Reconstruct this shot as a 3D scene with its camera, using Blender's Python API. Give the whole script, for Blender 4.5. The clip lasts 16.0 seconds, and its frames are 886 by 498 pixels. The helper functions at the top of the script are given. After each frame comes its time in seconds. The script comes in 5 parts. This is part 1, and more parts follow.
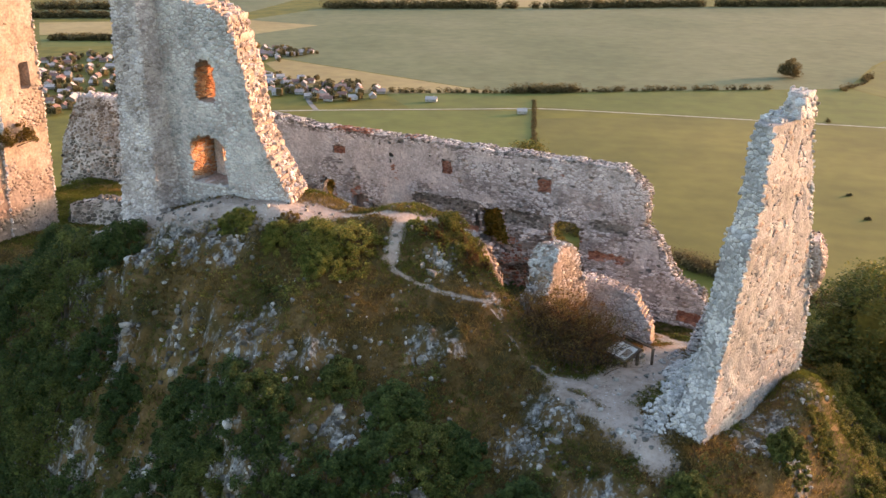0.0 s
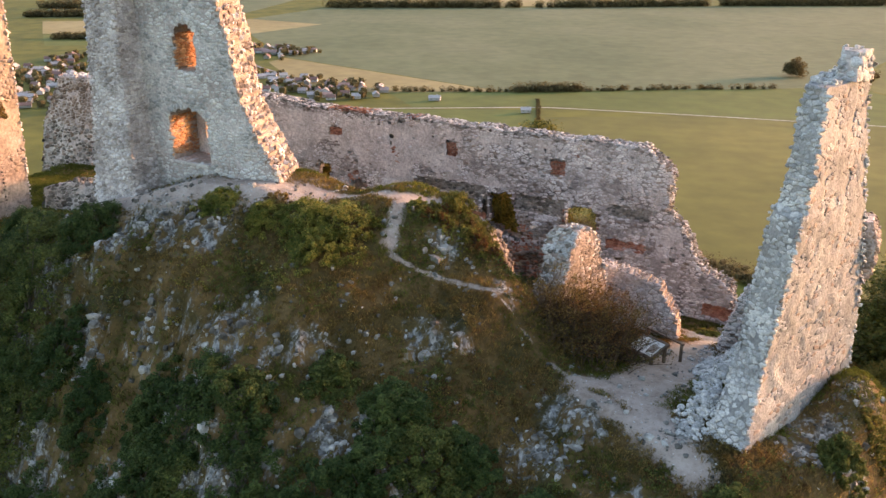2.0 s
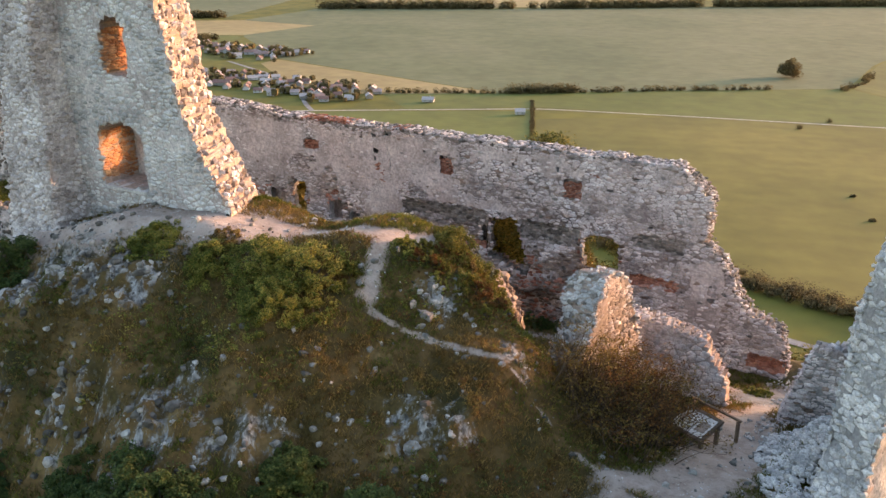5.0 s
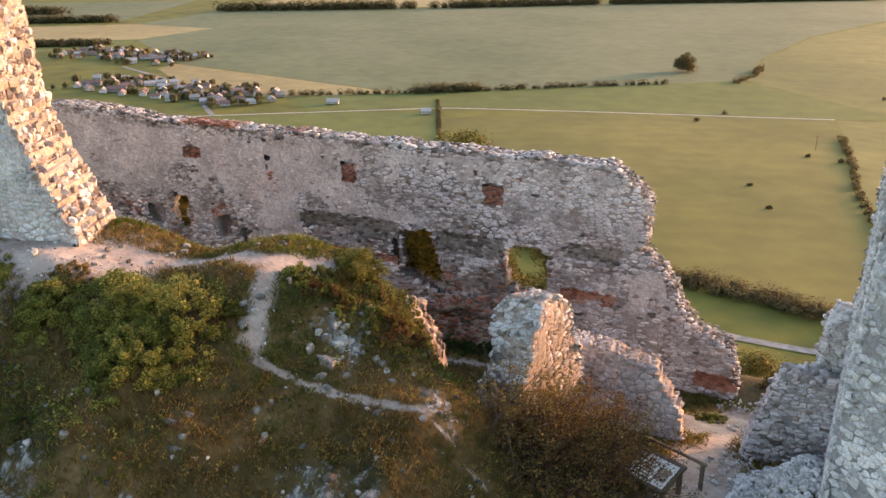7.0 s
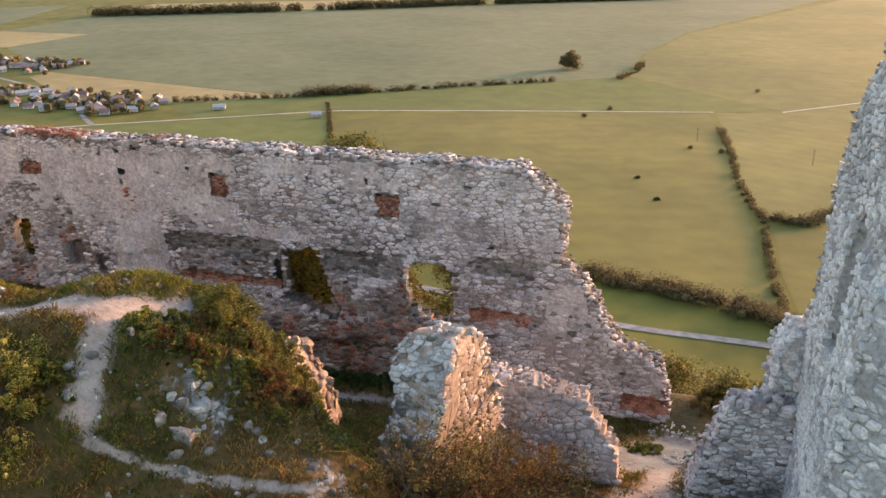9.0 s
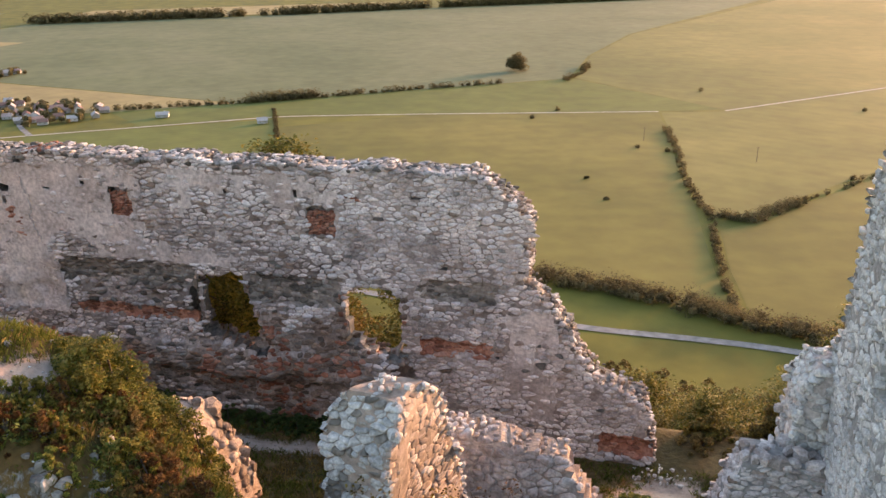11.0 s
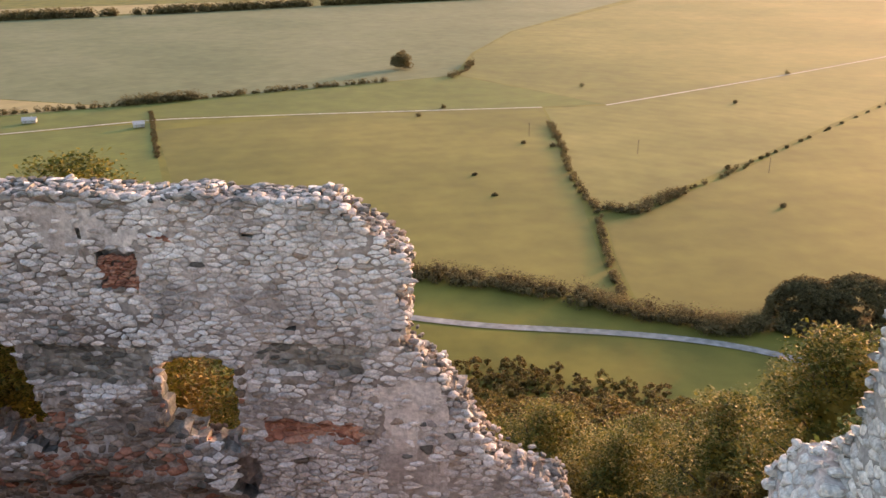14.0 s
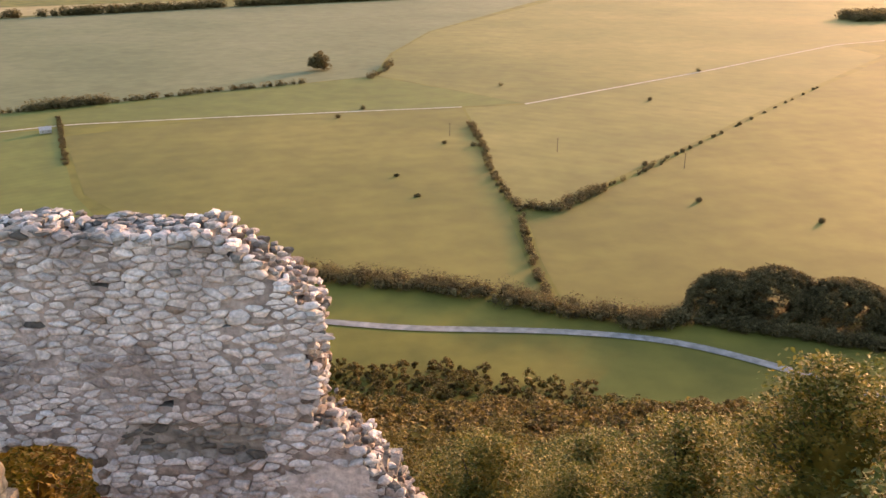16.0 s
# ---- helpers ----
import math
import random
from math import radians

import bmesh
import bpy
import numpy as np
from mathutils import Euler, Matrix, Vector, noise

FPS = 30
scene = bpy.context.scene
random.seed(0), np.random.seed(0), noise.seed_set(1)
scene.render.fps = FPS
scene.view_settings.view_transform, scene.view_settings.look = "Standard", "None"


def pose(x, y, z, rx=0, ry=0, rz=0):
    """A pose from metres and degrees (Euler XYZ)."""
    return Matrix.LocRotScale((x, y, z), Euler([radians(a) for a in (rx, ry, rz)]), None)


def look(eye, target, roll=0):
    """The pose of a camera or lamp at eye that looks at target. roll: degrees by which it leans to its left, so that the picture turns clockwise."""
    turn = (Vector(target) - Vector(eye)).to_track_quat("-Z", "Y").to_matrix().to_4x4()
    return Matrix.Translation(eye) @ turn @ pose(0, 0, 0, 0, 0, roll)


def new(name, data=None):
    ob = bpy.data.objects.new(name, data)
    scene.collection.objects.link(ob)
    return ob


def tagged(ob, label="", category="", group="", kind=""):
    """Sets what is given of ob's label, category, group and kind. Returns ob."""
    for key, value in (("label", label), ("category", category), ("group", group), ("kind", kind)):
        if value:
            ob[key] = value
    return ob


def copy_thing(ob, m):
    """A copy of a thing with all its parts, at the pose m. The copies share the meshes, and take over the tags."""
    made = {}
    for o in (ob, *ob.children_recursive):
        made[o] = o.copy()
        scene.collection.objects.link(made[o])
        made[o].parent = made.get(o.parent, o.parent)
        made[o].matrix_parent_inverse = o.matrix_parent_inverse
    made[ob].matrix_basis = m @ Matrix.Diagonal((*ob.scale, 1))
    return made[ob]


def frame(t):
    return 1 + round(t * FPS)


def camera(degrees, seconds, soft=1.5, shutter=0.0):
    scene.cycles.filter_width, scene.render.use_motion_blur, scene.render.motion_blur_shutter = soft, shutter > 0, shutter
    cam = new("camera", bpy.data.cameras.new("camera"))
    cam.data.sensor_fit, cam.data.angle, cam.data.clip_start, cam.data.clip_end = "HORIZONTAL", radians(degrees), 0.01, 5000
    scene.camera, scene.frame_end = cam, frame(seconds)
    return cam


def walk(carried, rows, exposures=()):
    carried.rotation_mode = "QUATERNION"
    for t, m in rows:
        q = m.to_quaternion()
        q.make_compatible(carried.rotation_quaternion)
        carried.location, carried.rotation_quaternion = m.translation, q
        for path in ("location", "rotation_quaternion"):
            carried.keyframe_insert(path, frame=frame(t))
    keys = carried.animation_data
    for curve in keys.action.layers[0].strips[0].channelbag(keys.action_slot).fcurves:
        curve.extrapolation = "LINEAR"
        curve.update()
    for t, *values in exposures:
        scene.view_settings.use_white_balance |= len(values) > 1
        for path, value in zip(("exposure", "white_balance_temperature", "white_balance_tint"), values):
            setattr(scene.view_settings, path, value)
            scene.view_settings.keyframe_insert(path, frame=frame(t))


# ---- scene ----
cam = camera(53.7, 16.0)
PATH = [
    (0, (0.018, 0.027, 20.932), (-0.927, 1.644, 20.23), 0.0),
    (0.5, (-0.253, 0.511, 20.34), (-1.199, 2.127, 19.637), 0.0),
    (1, (-0.699, 1.27, 19.784), (-1.648, 2.885, 19.082), 0.0),
    (1.5, (-1.255, 2.228, 19.212), (-2.204, 3.842, 18.51), 0.0),
    (2, (-2.001, 3.346, 18.704), (-2.952, 4.959, 18.002), -0.0),
    (2.5, (-2.765, 4.48, 18.344), (-3.718, 6.092, 17.642), -0.0),
    (3, (-3.495, 5.666, 18.17), (-4.451, 7.277, 17.468), -0.0),
    (3.2, (-3.773, 6.147, 18.149), (-4.73, 7.757, 17.446), -0.0),
    (5.3, (-6.574, 11.231, 17.362), (-7.504, 12.858, 16.662), -0.0),
    (5.5, (-6.841, 11.725, 17.271), (-7.757, 13.359, 16.569), -0.0),
    (6, (-7.466, 12.948, 16.949), (-8.339, 14.606, 16.248), -0.1),
    (6.5, (-8.052, 14.106, 16.62), (-8.876, 15.788, 15.92), -0.1),
    (7, (-8.619, 15.306, 16.283), (-9.379, 17.019, 15.584), -0.2),
    (7.5, (-9.131, 16.492, 15.982), (-9.835, 18.229, 15.283), -0.2),
    (8, (-9.572, 17.596, 15.693), (-10.225, 19.353, 14.994), -0.3),
    (8.5, (-9.952, 18.717, 15.421), (-10.547, 20.495, 14.723), -0.2),
    (9, (-10.249, 19.755, 15.201), (-10.79, 21.55, 14.504), -0.3),
    (9.2, (-10.368, 20.193, 15.115), (-10.885, 21.995, 14.419), -0.3),
    (11.3, (-11.547, 25.04, 13.921), (-11.959, 26.87, 13.229), -0.5),
    (11.5, (-11.652, 25.497, 13.859), (-12.042, 27.332, 13.164), -0.4),
    (12, (-11.845, 26.665, 13.621), (-12.172, 28.511, 12.926), -0.4),
    (12.5, (-11.875, 27.895, 13.393), (-12.173, 29.747, 12.698), -0.3),
    (13, (-11.865, 29.044, 13.195), (-12.128, 30.9, 12.498), -0.4),
    (13.5, (-11.853, 30.165, 12.981), (-12.069, 32.028, 12.285), -0.3),
    (14, (-11.9, 31.283, 12.738), (-12.092, 33.149, 12.043), -0.2),
    (14.5, (-11.939, 32.453, 12.482), (-12.12, 34.32, 11.788), -0.2),
    (15, (-12.057, 33.652, 12.211), (-12.191, 35.522, 11.516), -0.1),
    (15.5, (-12.195, 34.815, 11.947), (-12.26, 36.69, 11.253), -0.0),
    (16, (-12.348, 35.851, 11.831), (-12.366, 37.727, 11.137), 0.1),
]
walk(cam, [(t, look(eye, target, roll)) for t, eye, target, roll in PATH], [(0.0, 1.78, 6500, 18), (8, 1.77, 6560, 18), (16, 1.76, 6850, 20)])

# ---- light ----
SUN_AZ, SUN_EL = 52.0, 9.0                      # degrees from +x towards +y, and above the horizon
world = bpy.data.worlds.new("sky")
scene.world = world
world.use_nodes = True
wn = world.node_tree.nodes
sky = wn.new("ShaderNodeTexSky")
sky.sky_type, sky.sun_disc = "NISHITA", False
sky.sun_elevation, sky.sun_rotation = radians(SUN_EL), radians(90 - SUN_AZ)
sky.air_density, sky.dust_density, sky.ozone_density = 1.0, 2.0, 1.0
wn["Background"].inputs["Strength"].default_value = 0.2
world.node_tree.links.new(sky.outputs[0], wn["Background"].inputs["Color"])
sun = new("sun", bpy.data.lights.new("sun", "SUN"))
sun.data.energy, sun.data.angle, sun.data.color = 2.3, radians(1.5), (1.0, 0.47, 0.235)
SUN_WAY = Vector((math.cos(radians(SUN_AZ)) * math.cos(radians(SUN_EL)), math.sin(radians(SUN_AZ)) * math.cos(radians(SUN_EL)), math.sin(radians(SUN_EL))))
sun.matrix_world = look(SUN_WAY * 50, (0, 0, 0))

# ---- materials ----


def material(name, colours, scale=1.0, rough=0.9, bump=0.3, fine=14.0, island=0.0, objrand=0.0, translucent=0.0, detail=6.0, soft=False, stain=0.0):
    """A rough surface: colours mixed by coarse noise, grain by fine noise, variation from piece to piece, and bump."""
    m = bpy.data.materials.new(name)
    m.use_nodes = True
    n, l = m.node_tree.nodes, m.node_tree.links
    b = n["Principled BSDF"]
    b.inputs["Roughness"].default_value = rough
    b.inputs["Specular IOR Level"].default_value = 0.25
    tc = n.new("ShaderNodeNewGeometry")
    co = n.new("ShaderNodeTexNoise")
    co.inputs["Scale"].default_value, co.inputs["Detail"].default_value = scale, detail
    l.new(tc.outputs["Position"], co.inputs["Vector"])
    ramp = n.new("ShaderNodeValToRGB")
    ramp.color_ramp.interpolation = "LINEAR"
    el = ramp.color_ramp.elements
    k = len(colours)
    while len(el) < k:
        el.new(0.5)
    for i, c in enumerate(colours):
        el[i].position, el[i].color = 0.3 + 0.4 * i / max(1, k - 1), (*c, 1)
    fac = co.outputs["Fac"]
    fi = n.new("ShaderNodeTexNoise")
    fi.inputs["Scale"].default_value, fi.inputs["Detail"].default_value = fine, 5
    l.new(tc.outputs["Position"], fi.inputs["Vector"])
    for amount, kind in ((island, 0), (objrand, 1)):
        if amount:
            src = tc.outputs["Random Per Island"] if kind == 0 else n.new("ShaderNodeObjectInfo").outputs["Random"]
            ad = n.new("ShaderNodeMath")
            ad.operation = "MULTIPLY_ADD"
            l.new(src, ad.inputs[0])
            ad.inputs[1].default_value = amount
            l.new(fac, ad.inputs[2])
            sb = n.new("ShaderNodeMath")
            sb.operation = "SUBTRACT"
            l.new(ad.outputs[0], sb.inputs[0])
            sb.inputs[1].default_value = amount / 2
            fac = sb.outputs[0]
    l.new(fac, ramp.inputs[0])
    hs = n.new("ShaderNodeHueSaturation")
    mr = n.new("ShaderNodeMapRange")
    mr.inputs["From Min"].default_value, mr.inputs["From Max"].default_value = 0.3, 0.7
    mr.inputs["To Min"].default_value, mr.inputs["To Max"].default_value = (0.86, 1.13) if soft else (0.7, 1.25)
    l.new(fi.outputs["Fac"], mr.inputs["Value"])
    l.new(mr.outputs[0], hs.inputs["Value"])
    l.new(ramp.outputs[0], hs.inputs["Color"])
    if stain:
        sn = n.new("ShaderNodeTexNoise")
        sn.inputs["Scale"].default_value, sn.inputs["Detail"].default_value, sn.inputs["Roughness"].default_value = 3.1, 9, 0.72
        l.new(tc.outputs["Position"], sn.inputs["Vector"])
        sr = n.new("ShaderNodeMapRange")
        sr.inputs["From Min"].default_value, sr.inputs["From Max"].default_value = 0.56, 0.36
        sr.inputs["To Min"].default_value, sr.inputs["To Max"].default_value = 1.1, 1.1 - stain
        l.new(sn.outputs["Fac"], sr.inputs["Value"])
        sm = n.new("ShaderNodeMath")
        sm.operation = "MULTIPLY"
        l.new(mr.outputs[0], sm.inputs[0])
        l.new(sr.outputs[0], sm.inputs[1])
        l.new(sm.outputs[0], hs.inputs["Value"])
    l.new(hs.outputs[0], b.inputs["Base Color"])
    if bump:
        bp = n.new("ShaderNodeBump")
        bp.inputs["Strength"].default_value, bp.inputs["Distance"].default_value = bump, 0.05
        l.new(fi.outputs["Fac"], bp.inputs["Height"])
        l.new(bp.outputs[0], b.inputs["Normal"])
    if translucent:
        tr = n.new("ShaderNodeBsdfTranslucent")
        l.new(hs.outputs[0], tr.inputs["Color"])
        mx = n.new("ShaderNodeMixShader")
        mx.inputs[0].default_value = translucent
        l.new(b.outputs[0], mx.inputs[1])
        l.new(tr.outputs[0], mx.inputs[2])
        l.new(mx.outputs[0], n["Material Output"].inputs["Surface"])
    return m


M_STONE = material("limestone", [(0.31, 0.26, 0.232), (0.52, 0.457, 0.42), (0.7, 0.64, 0.597)], 0.7, island=0.28, fine=16, bump=0.5, stain=0.3)
M_PALE = material("pale_limestone", [(0.32, 0.306, 0.283), (0.49, 0.462, 0.424), (0.63, 0.592, 0.54)], 0.7, island=0.36, fine=16, bump=0.5, stain=0.3)
M_DARK = material("lichen_and_shade_stone", [(0.1, 0.087, 0.072), (0.18, 0.157, 0.132), (0.295, 0.262, 0.225)], 0.9, island=0.6, fine=9, bump=0.5, stain=0.3)
M_RED = material("old_brick", [(0.19, 0.08, 0.05), (0.33, 0.14, 0.09), (0.42, 0.22, 0.15)], 1.5, island=0.5, fine=12, bump=0.4)
M_EARTHY = material("earthy_stone", [(0.14, 0.1, 0.074), (0.25, 0.187, 0.145), (0.38, 0.3, 0.245)], 0.9, island=0.4, fine=16, bump=0.5, stain=0.3)
M_COPE = material("weathered_coping", [(0.12, 0.11, 0.098), (0.23, 0.213, 0.19), (0.4, 0.372, 0.338)], 0.9, island=0.55, fine=12, bump=0.5, stain=0.4)
# Limestone copy darkened to dim the sunlit east face of the fin.
M_FIN = material("dimmed_limestone", [(0.18, 0.169, 0.16), (0.28, 0.264, 0.25), (0.38, 0.362, 0.344)], 0.7, island=0.4, fine=16, bump=0.5, stain=0.35)
M_JOINT = material("dark_joint_mortar", [(0.18, 0.145, 0.125), (0.33, 0.277, 0.243), (0.48, 0.41, 0.368)], 0.6, fine=9, bump=0.8, stain=0.4)
# Orange that stands for low sunlight on the gable's window jambs.
M_JAMB_GLOW = material("glow_orange_brick", [(0.38, 0.17, 0.08), (0.5, 0.25, 0.12), (0.58, 0.34, 0.19)], 1.5, island=0.5, fine=12, bump=0.4)
M_MORTAR = material("lime_mortar", [(0.34, 0.285, 0.25), (0.49, 0.425, 0.385), (0.62, 0.56, 0.51)], 0.5, fine=9, bump=0.8, stain=0.3)
M_PLASTER = material("old_plaster", [(0.24, 0.18, 0.14), (0.32, 0.25, 0.2), (0.4, 0.32, 0.27)], 0.5, island=0.4, fine=7, bump=0.4, stain=0.3)
M_GRIT = material("grey_mortar", [(0.2, 0.19, 0.175), (0.29, 0.27, 0.25), (0.37, 0.35, 0.32)], 0.6, fine=9, bump=0.7)
M_ROCK = material("cliff_limestone", [(0.07, 0.063, 0.052), (0.17, 0.158, 0.137), (0.4, 0.378, 0.338)], 1.6, island=0.4, fine=5, bump=0.8, stain=0.3)
M_LEAF = material("leaves", [(0.05, 0.072, 0.014), (0.09, 0.115, 0.022), (0.16, 0.16, 0.036)], 0.4, island=0.6, fine=3, bump=0, translucent=0.35, rough=0.7)
M_LEAFDARK = material("dark_leaves", [(0.03, 0.055, 0.012), (0.056, 0.09, 0.019), (0.1, 0.125, 0.03)], 0.4, island=0.6, fine=3, bump=0, translucent=0.3, rough=0.7)
M_LEAFGOLD = material("golden_leaves", [(0.055, 0.052, 0.009), (0.115, 0.094, 0.014), (0.21, 0.155, 0.027)], 0.4, island=0.6, fine=3, bump=0, translucent=0.35, rough=0.7)
M_LEAFBROWN = material("russet_leaves", [(0.07, 0.05, 0.011), (0.135, 0.094, 0.018), (0.22, 0.152, 0.03)], 0.4, island=0.6, fine=3, bump=0, translucent=0.35, rough=0.7)
# Colour lightened to put the haze of distance into the far hedges.
M_HEDGE_HAZED = material("hedge_leaves", [(0.095, 0.08, 0.034), (0.14, 0.115, 0.05), (0.2, 0.16, 0.07)], 0.05, island=0.5, fine=1, bump=0, translucent=0.45)
# Brighter golden copy of the leaf colours, with sunlight put into the tone.
M_LEAFSUN = material("sunny_leaves", [(0.06, 0.075, 0.01), (0.14, 0.14, 0.02), (0.26, 0.21, 0.04)], 0.6, island=0.6, fine=3, bump=0, translucent=0.4, rough=0.6)
M_BUSH = material("bush_leaves", [(0.075, 0.1, 0.015), (0.175, 0.19, 0.03), (0.35, 0.29, 0.058)], 0.7, island=0.6, fine=3, bump=0, translucent=0.35, rough=0.65)
M_RUST = material("rusty_leaves", [(0.06, 0.026, 0.008), (0.12, 0.055, 0.014), (0.2, 0.1, 0.026)], 0.9, island=0.6, fine=4, bump=0, translucent=0.35)
M_TWIG = material("dry_twigs", [(0.035, 0.024, 0.015), (0.07, 0.046, 0.027), (0.12, 0.078, 0.045)], 1.0, island=0.5, fine=9, bump=0)
M_BARK = material("bark", [(0.05, 0.04, 0.03), (0.11, 0.09, 0.07)], 2.0, fine=20)
M_DRY = material("dry_grass", [(0.1, 0.074, 0.02), (0.18, 0.122, 0.036), (0.3, 0.2, 0.066)], 0.5, island=0.5, fine=4, bump=0, translucent=0.4)
M_GREEN = material("grass_blades", [(0.055, 0.07, 0.01), (0.1, 0.115, 0.018), (0.17, 0.165, 0.034)], 0.5, island=0.5, fine=4, bump=0, translucent=0.4)
M_WOOD = material("weathered_wood", [(0.09, 0.06, 0.04), (0.18, 0.13, 0.09)], 3.0, fine=30)
M_PANEL = material("pale_panel", [(0.68, 0.64, 0.57), (0.8, 0.76, 0.7)], 2.0, fine=12, bump=0.1)
M_ROAD = material("grey_road", [(0.2, 0.19, 0.18), (0.28, 0.265, 0.25)], 0.05, fine=0.2, bump=0)
M_TRACK = material("chalk_track", [(0.36, 0.33, 0.28), (0.48, 0.44, 0.38)], 0.05, fine=0.2, bump=0)
M_ROOF = material("roof_tiles", [(0.2, 0.12, 0.1), (0.3, 0.2, 0.17), (0.4, 0.36, 0.34)], 0.02, objrand=0.9, fine=2, bump=0)
M_HOUSE = material("house_plaster", [(0.26, 0.235, 0.2), (0.36, 0.335, 0.3), (0.5, 0.48, 0.45)], 0.02, objrand=0.9, fine=2, bump=0)

# ---- mesh helpers ----


def mesh_object(name, verts, faces, mat, parent=None, label="", smooth=False):
    me = bpy.data.meshes.new(name)
    me.from_pydata([tuple(v) for v in verts], [], faces)
    me.materials.append(mat)
    if smooth:
        me.polygons.foreach_set("use_smooth", [True] * len(me.polygons))
    ob = new(name, me)
    if parent is not None:
        ob.parent = parent
    if label:
        ob["label"] = label
    return ob


def n3(x, y, z, s=1.0):
    return noise.noise((x * s, y * s, z * s))


def interp(v, xs, ys):
    return float(np.interp(v, xs, ys))


def smooth(a, b, v):
    t = min(1.0, max(0.0, (v - a) / (b - a)))
    return t * t * (3 - 2 * t)


# ---- terrain ----
PX = [-90, -60, -45, -38, -33, -29, -24, -22.5, -20, -17.3, -15, -13.7, -10, -6, -3, 3, 20]
PZ = [-9, 1.0, 2.6, 5.4, 7.0, 7.2, 6.4, 5.7, 4.8, 4.1, 1.9, 1.3, 0.9, 1.0, 0.5, -5, -20]
BROW = [22, 28, 30, 31, 31.8, 32.2, 32.4, 32.6, 33.6, 34, 33.6, 33.4, 31.5, 30.5, 33, 37, 42]
BACK_X = [-60, -45, -38, -29, -26, -23, -20, -18, -16, -14, -10]
BACK_Y = [40, 38, 35.6, 35.3, 35.3, 37.0, 36.4, 35.2, 34.8, 34.3, 33]
BACK_W = [9, 9, 9, 8, 7, 6.0, 4.2, 4, 4, 4, 4]


def slope_down(r):
    return interp(r, [0, 3, 14, 36, 50, 113, 200, 250, 285, 305, 325], [0, 2.5, 14, 28, 38, 71, 117, 149, 174, 186, 195])


def court(x, y):
    z = -0.3 - 0.33 * (y - 42) if y > 42 else -0.3 + 0.18 * (42 - y)
    return max(z, -2.2) + 2.4 * smooth(-26, -34, x) * smooth(40, 46, y)


OUTCROPS = [(-25.5, 26.4, 1.9, 60), (-29.5, 25.8, 1.4, 40), (-33.6, 21.9, 2.0, 40), (-19.8, 25.2, 1.3, 60), (-33.5, 30.0, 2.2, 60), (-29.5, 29.8, 1.6, 30), (-22.5, 27.5, 1.2, 25), (-18.5, 30.5, 1.4, 14), (-4.6, 33.0, 1.0, 70), (-20.0, 34.4, 0.9, 14),
            (-17.2, 34.2, 0.8, 14), (-12.6, 31.2, 1.6, 30), (-15.5, 24.5, 2.0, 40), (-9.0, 27.5, 2.2, 40), (-37.0, 26.5, 2.0, 50), (-23.0, 23.0, 2.5, 60), (-28.5, 22.0, 2.0, 40), (-3.4, 36.5, 0.9, 30), (-8.8, 31.6, 1.1, 60), (-26.5, 24.2, 1.2, 40), (-36.9, 22.0, 1.7, 90), (-34.4, 28.4, 1.5, 70), (-31.5, 29.2, 1.2, 50), (-33.0, 25.4, 1.4, 60), (-13.1, 29.6, 1.3, 60), (-23.5, 22.3, 1.2, 40), (-18.9, 26.6, 0.9, 40), (-3.9, 34.6, 1.5, 90), (-2.6, 33.4, 1.0, 50)]


def rocky(x, y):
    """How much bare limestone shows at a place on the hill."""
    if y > 39.5 or y < 12 or x < -52 or x > 4:
        return 0.0
    q = max((1 - math.hypot(x - cx, (y - cy) * 1.2) / (rad * 1.35) for cx, cy, rad, n in OUTCROPS))
    return min(1.0, max(0.0, q + 0.4 * n3(x, y, 71, 0.55) + 0.5 * n3(x * 1.5, y * 0.7, 72, 1.3))) ** 0.5


def height(x, y):
    b, p = interp(x, PX, BROW), interp(x, PX, PZ)
    if y < b:
        d = b - y
        knee = interp(x, [-45, -34, -29, -26, -22, -16, -12, -6], [4.0, 4.2, 4.6, 6.5, 10.5, 9.0, 5.5, 5.0])
        soft = interp(x, [-45, -34, -29, -26, -22, -16, -12, -6], [0.5, 0.52, 0.53, 0.58, 0.52, 0.4, 0.36, 0.5])
        z = p - soft * min(d, knee) - max(0.0, d - knee) * 1.45
        crag = rocky(x, y) + 0.35 * smooth(knee - 1.0, knee + 1.0, d)
        z += crag * min(1, d / 2) * (0.75 * abs(n3(x * 1.4, y * 0.6, 5, 0.8)) + 0.5 * n3(x, y, 6, 1.7) + 0.3 * n3(x, y, 8, 3.1) - 0.1)
        z += 0.45 * min(1, d / 4) * n3(x, y, 0, 0.35) + 0.25 * min(1, d / 3) * n3(x, y, 3, 1.1)
    else:
        yn = interp(x, BACK_X, BACK_Y)
        top = p + 1.15 * smooth(b, b + 2.0, y) * smooth(-17, -20.5, x) * smooth(-26, -22.5, x)
        z = top + (court(x, y) - top) * smooth(yn, yn + interp(x, BACK_X, BACK_W), y)
        z += 0.12 * n3(x, y, 1, 0.5) + 0.05 * n3(x, y, 2, 2.0)
    z += 1.7 * math.exp(-((x + 7.6) / 1.0) ** 2 - ((y - 38.2) / 2.3) ** 2) + 0.7 * math.exp(-((x + 7.8) / 0.8) ** 2 - ((y - 33.8) / 1.3) ** 2)
    z += 1.7 * math.exp(-((x + 3.5) / 1.35) ** 2 - ((y - 37.6) / 2.4) ** 2)
    out = max(0.0, x - (-2.5 + 0.12 * (y - 38)), y - 51.5, -62 - x)
    z -= slope_down(out) if out > 0 else 0
    z = max(z, -190.0 if y > -200 else -190.0)
    return z


